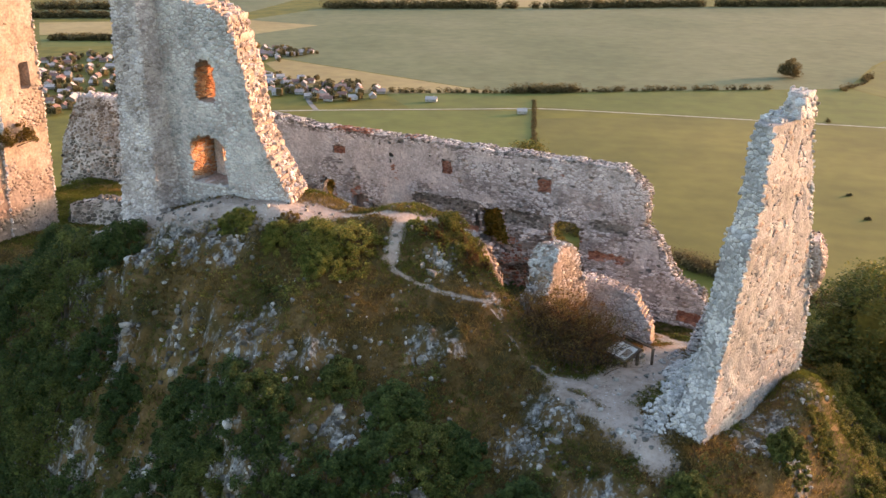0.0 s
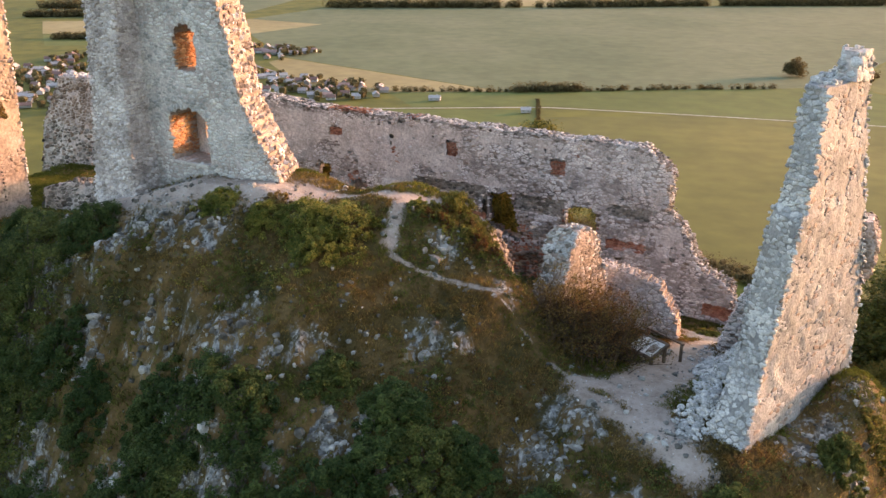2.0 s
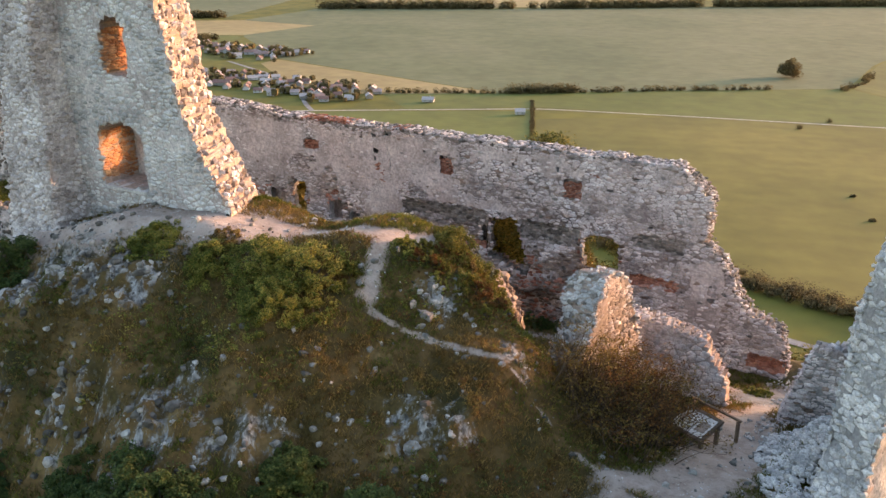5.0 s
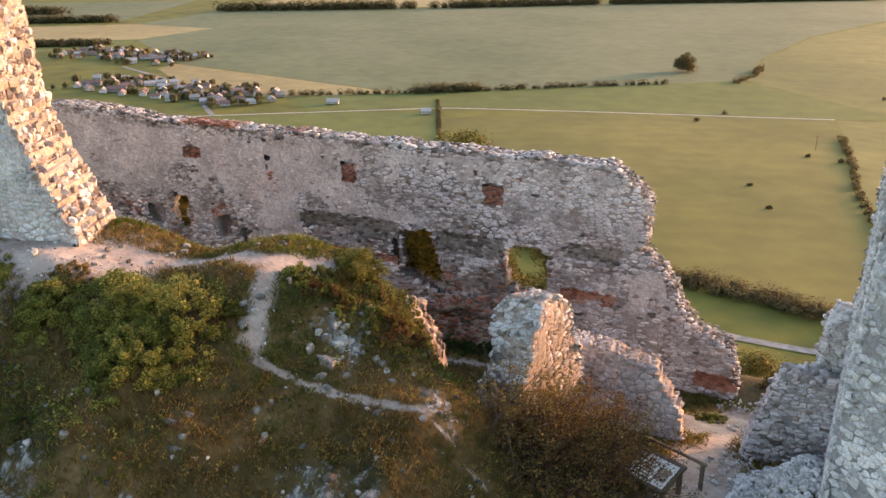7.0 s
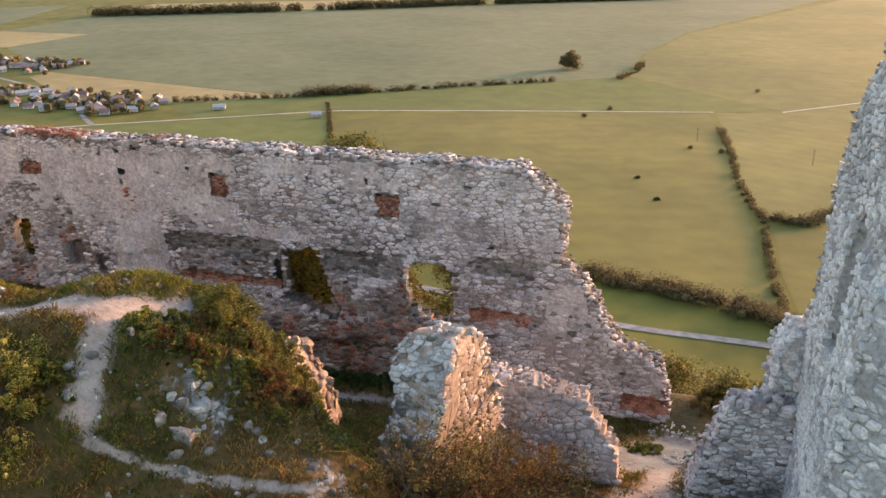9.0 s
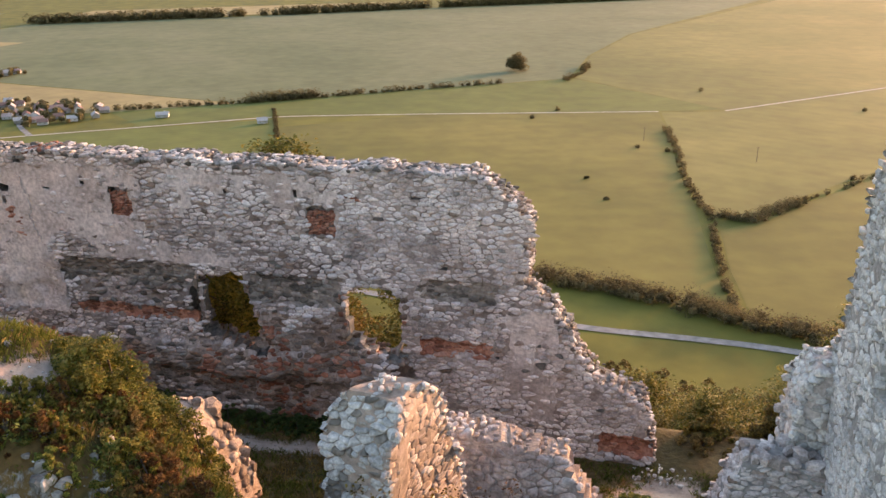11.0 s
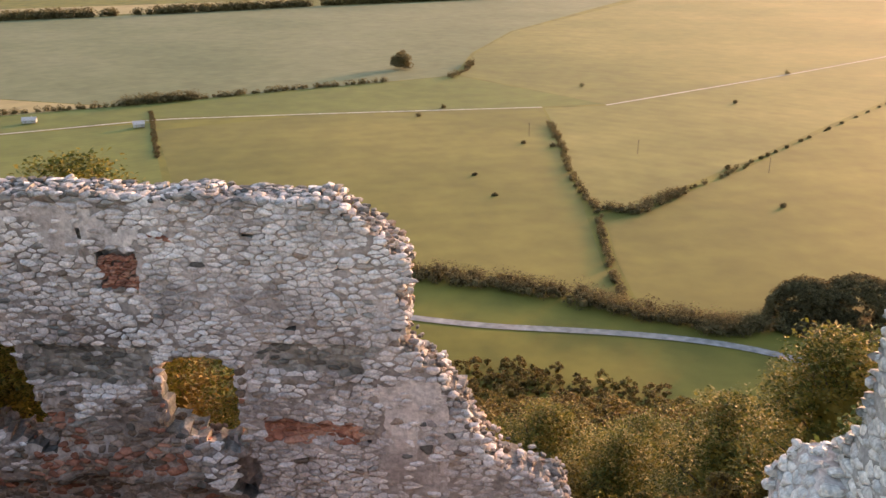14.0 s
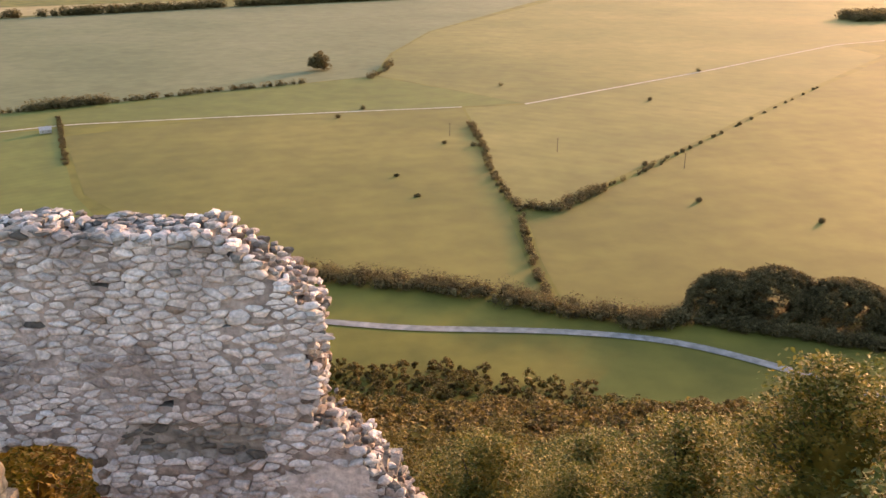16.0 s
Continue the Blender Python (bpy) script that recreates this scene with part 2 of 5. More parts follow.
def axis(lo, hi, a, b, step, grow):
    v = list(np.arange(a, b + step / 2, step))
    s = step
    while v[-1] < hi:
        s *= grow
        v.append(v[-1] + s)
    s = step
    while v[0] > lo:
        s *= grow
        v.insert(0, v[0] - s)
    return v


GX, GY = axis(-4700, 4700, -46, 2, 0.22, 1.07), axis(-1500, 4800, 17, 50, 0.22, 1.06)
PATHS = [
    [(-41, 31.0), (-36, 31.5), (-31, 32.0), (-28.6, 32.9), (-27.2, 33.6)],
    [(-28.5, 33.2), (-26.5, 34.2), (-24.6, 34.9), (-23.0, 35.0), (-21.7, 36.2)],
    [(-22.8, 35.0), (-22.5, 34.2), (-22.35, 33.5), (-22.1, 32.9)],
    [(-22.1, 32.9), (-21.8, 32.5), (-20.6, 32.75), (-19.0, 33.25), (-17.3, 33.8)],
    [(-13.2, 33.2), (-11.0, 34.0), (-10.3, 37.0), (-10.6, 41.0), (-10.4, 45.0), (-9.6, 48)],
    [(-17.3, 33.8), (-15.2, 33.4), (-13.2, 33.2)],
    [(-10.5, 32.0), (-9.3, 31.2), (-7.5, 30.2)],
    [(-10.5, 45.5), (-14.0, 46.5), (-19.0, 47.4), (-27, 47.4), (-33, 46.9)],
    [(-13.0, 32.6), (-11.6, 32.2), (-10.2, 31.6)],
    [(-12.0, 34.2), (-10.9, 36.5), (-10.6, 39.0)],
    [(-11.5, 33.6), (-9.8, 32.5), (-8.5, 31.7)],
    [(-11.4, 44.2), (-11.0, 46.4), (-10.2, 47.6)],
]
PATH_HALF = [1.5, 0.5, 0.34, 0.11, 0.56, 0.06, 0.6, 0.55, 0.4, 0.5, 0.8, 0.85]


def near_path(x, y):
    best = 9.0
    for pts, half in zip(PATHS, PATH_HALF):
        for (ax, ay), (bx, by) in zip(pts, pts[1:]):
            dx, dy = bx - ax, by - ay
            t = max(0, min(1, ((x - ax) * dx + (y - ay) * dy) / (dx * dx + dy * dy)))
            w = half * (2.6 if by > 34 and ax > -12 and by < 44 else 1.0)
            best = min(best, math.hypot(x - ax - t * dx, y - ay - t * dy) / w)
    return best


verts, bare, rock = [], [], []
for y in GY:
    for x in GX:
        verts.append((x, y, height(x, y)))
        inside = -45 < x < 0 and 25 < y < 50
        bare.append(near_path(x, y) if inside else 9.0)
        rock.append(rocky(x, y) if -50 < x < 2 and 15 < y < 42 else 0.0)
nx = len(GX)
faces = [(j * nx + i, j * nx + i + 1, (j + 1) * nx + i + 1, (j + 1) * nx + i) for j in range(len(GY) - 1) for i in range(nx - 1)]

M_GROUND = material("hill_turf", [(0.032, 0.028, 0.007), (0.062, 0.045, 0.012), (0.105, 0.063, 0.02), (0.155, 0.104, 0.04)], 0.55, fine=7, bump=0.8, detail=8)
gn, gl = M_GROUND.node_tree.nodes, M_GROUND.node_tree.links
at = gn.new("ShaderNodeAttribute")
at.attribute_name = "bare"
pn = gn.new("ShaderNodeTexNoise")
pn.inputs["Scale"].default_value, pn.inputs["Detail"].default_value, pn.inputs["Roughness"].default_value = 2.6, 8, 0.75
gl.new(gn["Geometry"].outputs["Position"], pn.inputs["Vector"])
pm = gn.new("ShaderNodeMath")
pm.operation = "MULTIPLY_ADD"
gl.new(pn.outputs["Fac"], pm.inputs[0])
pm.inputs[1].default_value = 4.5
gl.new(at.outputs["Fac"], pm.inputs[2])
pr = gn.new("ShaderNodeMapRange")
pr.inputs["From Min"].default_value, pr.inputs["From Max"].default_value = 3.55, 2.85
gl.new(pm.outputs[0], pr.inputs["Value"])
pc = gn.new("ShaderNodeMixRGB")
dust = gn.new("ShaderNodeValToRGB")
dust.color_ramp.elements[0].position, dust.color_ramp.elements[0].color = 0.3, (0.19, 0.135, 0.1, 1)
dust.color_ramp.elements[1].position, dust.color_ramp.elements[1].color = 0.62, (0.44, 0.362, 0.302, 1)
dn = gn.new("ShaderNodeTexNoise")
dn.inputs["Scale"].default_value, dn.inputs["Detail"].default_value, dn.inputs["Roughness"].default_value = 1.3, 10, 0.78
gl.new(gn["Geometry"].outputs["Position"], dn.inputs["Vector"])
gl.new(dn.outputs["Fac"], dust.inputs[0])
gl.new(dust.outputs[0], pc.inputs["Color2"])
base = gn["Principled BSDF"].inputs["Base Color"].links[0].from_socket
gl.new(pr.outputs[0], pc.inputs["Fac"])
gl.new(base, pc.inputs["Color1"])
ra = gn.new("ShaderNodeAttribute")
ra.attribute_name = "rock"
rn = gn.new("ShaderNodeTexNoise")
rn.inputs["Scale"].default_value, rn.inputs["Detail"].default_value, rn.inputs["Roughness"].default_value = 2.2, 10, 0.74
rs = gn.new("ShaderNodeVectorMath")
rs.operation = "MULTIPLY"
rs.inputs[1].default_value = (1.3, 0.9, 0.45)
gl.new(gn["Geometry"].outputs["Position"], rs.inputs[0])
gl.new(rs.outputs[0], rn.inputs["Vector"])
rm = gn.new("ShaderNodeMath")
rm.operation = "MULTIPLY_ADD"
gl.new(ra.outputs["Fac"], rm.inputs[0])
rm.inputs[1].default_value = 0.22
gl.new(rn.outputs["Fac"], rm.inputs[2])
rr = gn.new("ShaderNodeMapRange")
rr.inputs["From Min"].default_value, rr.inputs["From Max"].default_value = 0.66, 0.76
gl.new(rm.outputs[0], rr.inputs["Value"])
rc = gn.new("ShaderNodeMixRGB")
rt = gn.new("ShaderNodeValToRGB")
rt.color_ramp.elements[0].position, rt.color_ramp.elements[0].color = 0.4, (0.05, 0.047, 0.04, 1)
rt.color_ramp.elements[1].position, rt.color_ramp.elements[1].color = 0.62, (0.36, 0.348, 0.32, 1)
rf = gn.new("ShaderNodeTexNoise")
rf.inputs["Scale"].default_value, rf.inputs["Detail"].default_value, rf.inputs["Roughness"].default_value = 4.5, 8, 0.7
gl.new(rs.outputs[0], rf.inputs["Vector"])
gl.new(rf.outputs["Fac"], rt.inputs[0])
gl.new(rt.outputs[0], rc.inputs["Color2"])
gl.new(rr.outputs[0], rc.inputs["Fac"])
gl.new(base, rc.inputs["Color1"])
gl.new(rc.outputs[0], pc.inputs["Color1"])
gz = gn.new("ShaderNodeSeparateXYZ")
gl.new(gn["Geometry"].outputs["Position"], gz.inputs[0])
gr = gn.new("ShaderNodeMapRange")
gr.inputs["From Min"].default_value, gr.inputs["From Max"].default_value = -178.0, -188.0
gl.new(gz.outputs["Z"], gr.inputs["Value"])
pg = gn.new("ShaderNodeTexNoise")
pg.inputs["Scale"].default_value, pg.inputs["Detail"].default_value = 0.03, 9
gl.new(gn["Geometry"].outputs["Position"], pg.inputs["Vector"])
pgr = gn.new("ShaderNodeValToRGB")
pgr.color_ramp.elements[0].position, pgr.color_ramp.elements[0].color = 0.35, (0.09, 0.088, 0.012, 1)
pgr.color_ramp.elements[1].position, pgr.color_ramp.elements[1].color = 0.65, (0.15, 0.134, 0.02, 1)
gl.new(pg.outputs["Fac"], pgr.inputs[0])
pl = gn.new("ShaderNodeMixRGB")
gl.new(gr.outputs[0], pl.inputs["Fac"])
gl.new(pc.outputs[0], pl.inputs["Color1"])
gl.new(pgr.outputs[0], pl.inputs["Color2"])
gl.new(pl.outputs[0], gn["Principled BSDF"].inputs["Base Color"])
ground = mesh_object("ground", verts, faces, M_GROUND, smooth=True)
ground.data.attributes.new("bare", "FLOAT", "POINT").data.foreach_set("value", bare)
ground.data.attributes.new("rock", "FLOAT", "POINT").data.foreach_set("value", rock)
tagged(ground, "grassy limestone hill with trodden paths above a plain", "ground", kind="structure")

# ---- masonry ----


class Plane:
    """A flat vertical face: u runs along it, v is the height, h stands out of it."""

    def __init__(self, origin, along, out):
        self.o, self.u, self.n = Vector(origin), Vector(along).normalized(), Vector(out).normalized()

    def __call__(self, u, v, h):
        return self.o + self.u * u + Vector((0, 0, v)) + self.n * h


def cells(u0, u1, v0, v1, size, aspect, rng):
    """Irregular, mostly long and low stone outlines that fill a rectangle: a middle and the (u, v) round it."""
    du, dv = size * aspect, size / aspect
    nu, nv = int((u1 - u0) / du) + 3, int((v1 - v0) / dv) + 3
    seeds = {}
    for j in range(-1, nv):
        for i in range(-1, nu):
            if rng.random() < 0.16:
                continue
            seeds[i, j] = (i + 0.5 * (j % 2) + rng.uniform(-0.46, 0.46), j + rng.uniform(-0.4, 0.4))
    for (i, j), (su, sv) in seeds.items():
        if not (u0 <= u0 + su * du <= u1 and v0 <= v0 + sv * dv <= v1):
            continue
        poly = [(su - 1.2, sv - 1.2), (su + 1.2, sv - 1.2), (su + 1.2, sv + 1.2), (su - 1.2, sv + 1.2)]
        for dj in (-2, -1, 0, 1, 2):
            for di in (-2, -1, 0, 1, 2):
                other = seeds.get((i + di, j + dj))
                if other is None or (di == 0 and dj == 0):
                    continue
                mu, mv, nu_, nv_ = (su + other[0]) / 2, (sv + other[1]) / 2, other[0] - su, other[1] - sv
                cut = []
                for k in range(len(poly)):
                    a, b = poly[k], poly[(k + 1) % len(poly)]
                    da = (a[0] - mu) * nu_ + (a[1] - mv) * nv_
                    db = (b[0] - mu) * nu_ + (b[1] - mv) * nv_
                    if da <= 0:
                        cut.append(a)
                    if (da < 0 < db) or (db < 0 < da):
                        t = da / (da - db)
                        cut.append((a[0] + t * (b[0] - a[0]), a[1] + t * (b[1] - a[1])))
                poly = cut
        if len(poly) >= 3:
            yield u0 + su * du, v0 + sv * dv, [(u0 + a * du, v0 + b * dv) for a, b in poly]


def stone_piece(place, su, sv, poly, gap, proud, rng, fine=True):
    """Vertices and faces of one stone: a skirt set into the joint and a rounded, tilted, uneven face."""
    pts = []
    for k in range(len(poly)):
        a, b, c = poly[k - 1], poly[k], poly[(k + 1) % len(poly)]
        if math.hypot(b[0] - c[0], b[1] - c[1]) < 0.03:
            continue
        q = rng.uniform(0.1, 0.24)
        pts.append((b[0] + (a[0] - b[0]) * q, b[1] + (a[1] - b[1]) * q))
        pts.append((b[0] + (c[0] - b[0]) * q, b[1] + (c[1] - b[1]) * q))
    k = len(pts)
    out = proud * rng.uniform(0.15, 1.8)
    lean = min(1.0, proud / 0.035)
    tu, tv = lean * rng.uniform(-0.2, 0.2), lean * rng.uniform(-0.34, 0.16)
    g = gap * rng.uniform(0.6, 1.9)
    wob = [rng.uniform(-0.16, 0.16) for _ in pts]
    vs, fs = [], []
    rings = ((1 - g * 0.4, -0.07), (1 - g, out * 0.45), (0.74 - g, out)) if fine else ((1 - g * 0.4, -0.06), (0.9 - g, out * 0.75))
    for shrink, h in rings:
        for (a, b), w in zip(pts, wob):
            q = shrink * (1 + w * (0.5 if h < out else 1.0))
            u, v = su + (a - su) * q, sv + (b - sv) * q
            vs.append(place(u, v, h + ((tu * (u - su) + tv * (v - sv)) + out * w if h > 0 else 0)))
    vs.append(place(su, sv, out * rng.uniform(0.95, 1.25)))
    m = len(rings) - 1
    for r in range(m):
        for i in range(k):
            j = (i + 1) % k
            fs.append((r * k + i, r * k + j, (r + 1) * k + j, (r + 1) * k + i))
    for i in range(k):
        fs.append((m * k + i, m * k + (i + 1) % k, (m + 1) * k))
    return vs, fs


def lay_stones(parent, place, box, inside, size, pick, rng, aspect=1.25, gap=0.09, proud=0.05, near=None, flip=False, fine=None):
    """Stones over a face. pick(u, v) gives the material, or None for bare mortar. near(u, v): stones that become parts of their own."""
    joined, single = {}, 0
    for su, sv, poly in cells(*box, size, aspect, rng):
        if not inside(su, sv):
            continue
        mat = pick(su, sv)
        if mat is None:
            continue
        if rng.random() < 0.07:
            continue
        if rng.random() < 0.25:
            poly = [(su + (a - su) * 0.78, sv + (b - sv) * 0.78) for a, b in poly]
        vs, fs = stone_piece(place, su, sv, poly, gap, proud, rng, fine is None or fine(su, sv))
        if flip:
            fs = [f[::-1] for f in fs]
        if near is not None and single < 290 and near(su, sv):
            mesh_object("stone", vs, fs, mat, parent, smooth=True)
            single += 1
            continue
        jv, jf = joined.setdefault(mat, ([], []))
        n0 = len(jv)
        jv.extend(vs)
        jf.extend(tuple(i + n0 for i in f) for f in fs)
    for mat, (jv, jf) in joined.items():
        tagged(mesh_object("stonework", jv, jf, mat, parent, smooth=True, label=mat.name.replace("_", " ") + " stones in mortar"), kind="stuff")


def slab(place, u0, u1, v0, v1, cell, inside, front, back, lumps=0.05, shear=None):
    """Vertices and faces of a wall leaf between two depths, with a ragged outline and holes wherever inside() is false."""
    nu, nv = int(math.ceil((u1 - u0) / cell)), int(math.ceil((v1 - v0) / cell))
    full = [[inside(u0 + (i + 0.5) * cell, v0 + (j + 0.5) * cell) for i in range(nu)] for j in range(nv)]
    vs, fs, sides, index = [], [], [], {}

    def vert(i, j, side):
        key = (i, j, side)
        if key not in index:
            u, v = u0 + i * cell, v0 + j * cell
            ju, jv = 0.85 * cell * n3(u, v, 7 + side, 5.3), 0.85 * cell * n3(u, v, 17 + side, 5.3)
            h = (front if side == 0 else back) + lumps * n3(u, v, 31 + side * 9, 1.3)
            s = shear(u, v, -h) if shear else 0
            index[key] = len(vs)
            vs.append(place(u + ju + s, v + jv, h))
        return index[key]

    ok = lambda i, j: 0 <= i < nu and 0 <= j < nv and full[j][i]
    for j in range(nv):
        for i in range(nu):
            if not full[j][i]:
                continue
            q = [(i, j), (i + 1, j), (i + 1, j + 1), (i, j + 1)]
            fs.append(tuple(vert(a, b, 0) for a, b in q))
            fs.append(tuple(vert(a, b, 1) for a, b in reversed(q)))
            for (di, dj), (p, r) in (((0, -1), (0, 1)), ((1, 0), (1, 2)), ((0, 1), (2, 3)), ((-1, 0), (3, 0))):
                if not ok(i + di, j + dj):
                    (a, b), (c, d) = q[p], q[r]
                    sides.append((vert(a, b, 0), vert(a, b, 1), vert(c, d, 1), vert(c, d, 0)))
    return vs, fs, sides


def boulder(c, r, rng, flat=1.0):
    """A rough block of stone: a jittered box with worn upper edges."""
    turn, el = rng.uniform(0, 6.28), rng.uniform(0.55, 0.95)
    ct, st = math.cos(turn), math.sin(turn)
    tip, roll = rng.uniform(-0.2, 0.2), rng.uniform(-0.2, 0.2)
    top, corners = rng.uniform(0.55, 0.85), []
    for _ in range(4):
        corners.append((rng.uniform(0.72, 1.08), rng.uniform(0.72, 1.08)))
    vs = []
    for z, w in ((-0.8, 0.85), (rng.uniform(0.1, 0.45), 1.0), (0.8, top)):
        for (a, b), (x, y) in zip(corners, ((-1, -1), (1, -1), (1, 1), (-1, 1))):
            x, y = x * a * w * el + rng.uniform(-0.07, 0.07), y * b * w * 0.8 + rng.uniform(-0.07, 0.07)
            h = z + tip * x + roll * y + rng.uniform(-0.08, 0.08)
            vs.append((c[0] + r * (x * ct - y * st), c[1] + r * (x * st + y * ct), c[2] + r * flat * h))
    fs = [(3, 2, 1, 0), (8, 9, 10, 11)]
    for k in (0, 4):
        fs += [(k + i, k + (i + 1) % 4, k + 4 + (i + 1) % 4, k + 4 + i) for i in range(4)]
    return vs, fs


def rubble_stone(c, r, rng, flat=1.0):
    """A broken angular lump of stone with five uneven sides."""
    turn, el, k = rng.uniform(0, 6.28), rng.uniform(0.5, 0.95), 5
    ct, st = math.cos(turn), math.sin(turn)
    tip, roll = rng.uniform(-0.3, 0.3), rng.uniform(-0.3, 0.3)
    reach = [rng.uniform(0.62, 1.2) for _ in range(k)]
    vs = []
    for z, w in ((-0.75, 0.8), (0.1, 1.05), (0.55, 0.92), (0.75, 0.55)):
        for i in range(k):
            a = 6.2832 * (i + rng.uniform(-0.2, 0.2)) / k
            q = w * reach[i] * rng.uniform(0.9, 1.08)
            x, y = q * math.cos(a), q * math.sin(a) * el
            h = z + tip * x + roll * y + rng.uniform(-0.09, 0.09)
            vs.append((c[0] + r * (x * ct - y * st), c[1] + r * (x * st + y * ct), c[2] + r * flat * h))
    fs = [tuple(range(3 * k, 4 * k))]
    for m in (0, k, 2 * k):
        fs += [(m + i, m + (i + 1) % k, m + k + (i + 1) % k, m + k + i) for i in range(k)]
    return vs, fs


def heap(name, spots, mat, rng, parent=None, label="", low=0.6, high=0.95):
    """Many broken stones in one mesh; spots are (x, y, z, radius), low and high how flat they lie."""
    jv, jf = [], []
    for x, y, z, r in spots:
        vs, fs = rubble_stone((x, y, z), r * 1.1, rng, rng.uniform(low, high))
        n0 = len(jv)
        jv.extend(vs)
        jf.extend(tuple(i + n0 for i in f) for f in fs)
    if not jv:
        return None
    return tagged(mesh_object(name, jv, jf, mat, parent, label), kind="stuff")


def torn_core(parent, label, *slabs, mat=None, face=None):
    """The core of a wall: mortar on its faces, brown rubble where it is torn."""
    mesh_object("core", *join(*[(v, f) for v, f, q in slabs]), face or M_MORTAR, parent, label)
    mesh_object("torn_core", *join(*[(v, q) for v, f, q in slabs]), mat or M_EARTHY, parent, "rough rubble core where the wall is torn")


def join(*pairs):
    vs, fs = [], []
    for v, f in pairs:
        n0 = len(vs)
        vs.extend(v)
        fs.extend(tuple(i + n0 for i in q) for q in f)
    return vs, fs


# the long curtain wall
rng = random.Random(11)
WALL_Y = 49.18
wall = tagged(new("wall_north"), "long ruined limestone curtain wall with window holes and broken end", "wall", kind="structure")
wall_face = Plane((0, WALL_Y, 0), (1, 0, 0), (0, -1, 0))
EDGE_V = [-3.2, -0.9, 0.1, 0.6, 1.65, 2.9, 3.7, 5.0, 5.7, 6.3, 7.2]
EDGE_U = [-10.45, -10.5, -10.9, -12.3, -13.05, -13.75, -14.62, -14.58, -14.58, -15.05, -16.2]


def wall_top(u):
    return 7.17 + 0.12 * n3(u, 0, 0, 0.6) + 0.07 * n3(u, 5, 0, 2.5) + 0.3 * smooth(-40, -43, u)


def in_outline(u, v):
    edge = interp(v, EDGE_V, EDGE_U) + 0.22 * n3(v, 3, u * 0.2, 1.7)
    return -47 < u < edge and -3.2 < v < wall_top(u)


def in_opening(u, v):
    w = 0.2 * n3(u, v, 4, 1.6) + 0.13 * n3(u, v, 6, 4.1)
    left = -25.7 + w < u < -23.6 + w - 0.2 * (v - 0.6) and 0.95 + w - 0.3 * (u + 25.7) < v < 3.2 + w
    arch = 3.18 - 0.35 * ((u + 19.65) / 1.0) ** 2
    right = -20.65 + w * 0.8 < u < -18.66 + 0.15 * w and 1.05 + w - 0.3 * (u + 20.5) < v < arch
    far = -38.9 + w < u < -37.95 + w and 1.05 < v < 3.35 + w
    return left or right or far


NICHES = [(-21.75, -20.85, 4.82, 5.75), (-28.85, -28.0, 4.98, 6.0), (-37.9, -36.75, 5.25, 5.95), (-33.15, -32.9, 6.5, 6.75), (-32.3, -32.05, 6.65, 6.9), (-33.0, -32.75, 5.65, 5.9),
          (-33.05, -32.8, 5.15, 5.4), (-31.3, -31.05, 5.75, 5.95), (-29.9, -29.7, 6.1, 6.3), (-22.25, -22.0, 6.1, 6.3), (-18.3, -18.05, 6.15, 6.3), (-16.3, -16.1, 5.5, 5.65), (-36.5, -36.1, 4.15, 4.35),
          (-17.4, -17.2, 3.95, 4.1), (-15.6, -15.45, 1.0, 1.15), (-18.95, -18.3, -0.9, 0.4), (-26.25, -25.8, 1.3, 2.95), (-36.2, -35.3, 1.3, 2.5), (-34.8, -34.3, 1.0, 2.0), (-40.6, -39.6, 1.4, 2.6), (-29.9, -29.6, 3.75, 3.9), (-24.6, -24.4, 6.0, 6.15), (-19.4, -19.15, 5.15, 5.25)]


def in_niche(u, v):
    return any(a < u < b and c < v < d for a, b, c, d in NICHES)


def relief(u, v):
    """How far the torn lower storey stands out of or back from the wall's face."""
    low = smooth(-18.55, -18.8, u) * smooth(2.4 + 0.9 * smooth(-25, -26, u), 1.9 + 0.9 * smooth(-25, -26, u), v)
    rough = 0.16 * n3(u, v, 91, 0.9) + 0.1 * n3(u, v, 92, 2.3) - 0.04
    ledge = 0.2 * smooth(0.7, 0.4, v + 0.25 * n3(u, 1, 93, 0.8)) - 0.5 * smooth(-0.35, -0.75, v + 0.3 * n3(u, 1, 94, 0.9))
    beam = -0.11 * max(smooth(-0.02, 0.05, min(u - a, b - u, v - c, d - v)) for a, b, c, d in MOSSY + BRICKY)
    return low * (rough + ledge) + beam


wall_plane = wall_face
wall_face = lambda u, v, h: wall_plane(u, v, h + relief(u, v))
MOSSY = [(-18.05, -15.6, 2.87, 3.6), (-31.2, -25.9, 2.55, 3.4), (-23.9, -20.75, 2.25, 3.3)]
BRICKY = [(-18.0, -15.9, 1.0, 1.5), (-30.5, -26.0, 1.3, 1.75), (-12.2, -10.5, -2.0, -1.3)]
core_front = slab(wall_face, -47, -9.8, -3.2, 8.2, 0.14, lambda u, v: in_outline(u + 0.11, v + 0.12) and not in_opening(u, v) and not in_niche(u, v), -0.012, -0.45, 0.05)
core_back = slab(wall_face, -47, -9.8, -3.2, 8.2, 0.17, lambda u, v: in_outline(u + 0.13, v + 0.15) and not in_opening(u, v) and not in_opening(u + 0.45, v) and not in_opening(u + 0.8, v), -0.44, -1.25, 0.08)
torn_core(wall, "brown-grey joint mortar and rubble core", core_front, core_back, mat=M_COPE, face=M_JOINT)



def in_boxes(boxes, u, v):
    w, q = 0.16 * n3(u, v, 14, 1.3), 0.1 * n3(u, v, 15, 1.6)
    return any(a + w < u < b + w and c + q < v < d + q for a, b, c, d in boxes)


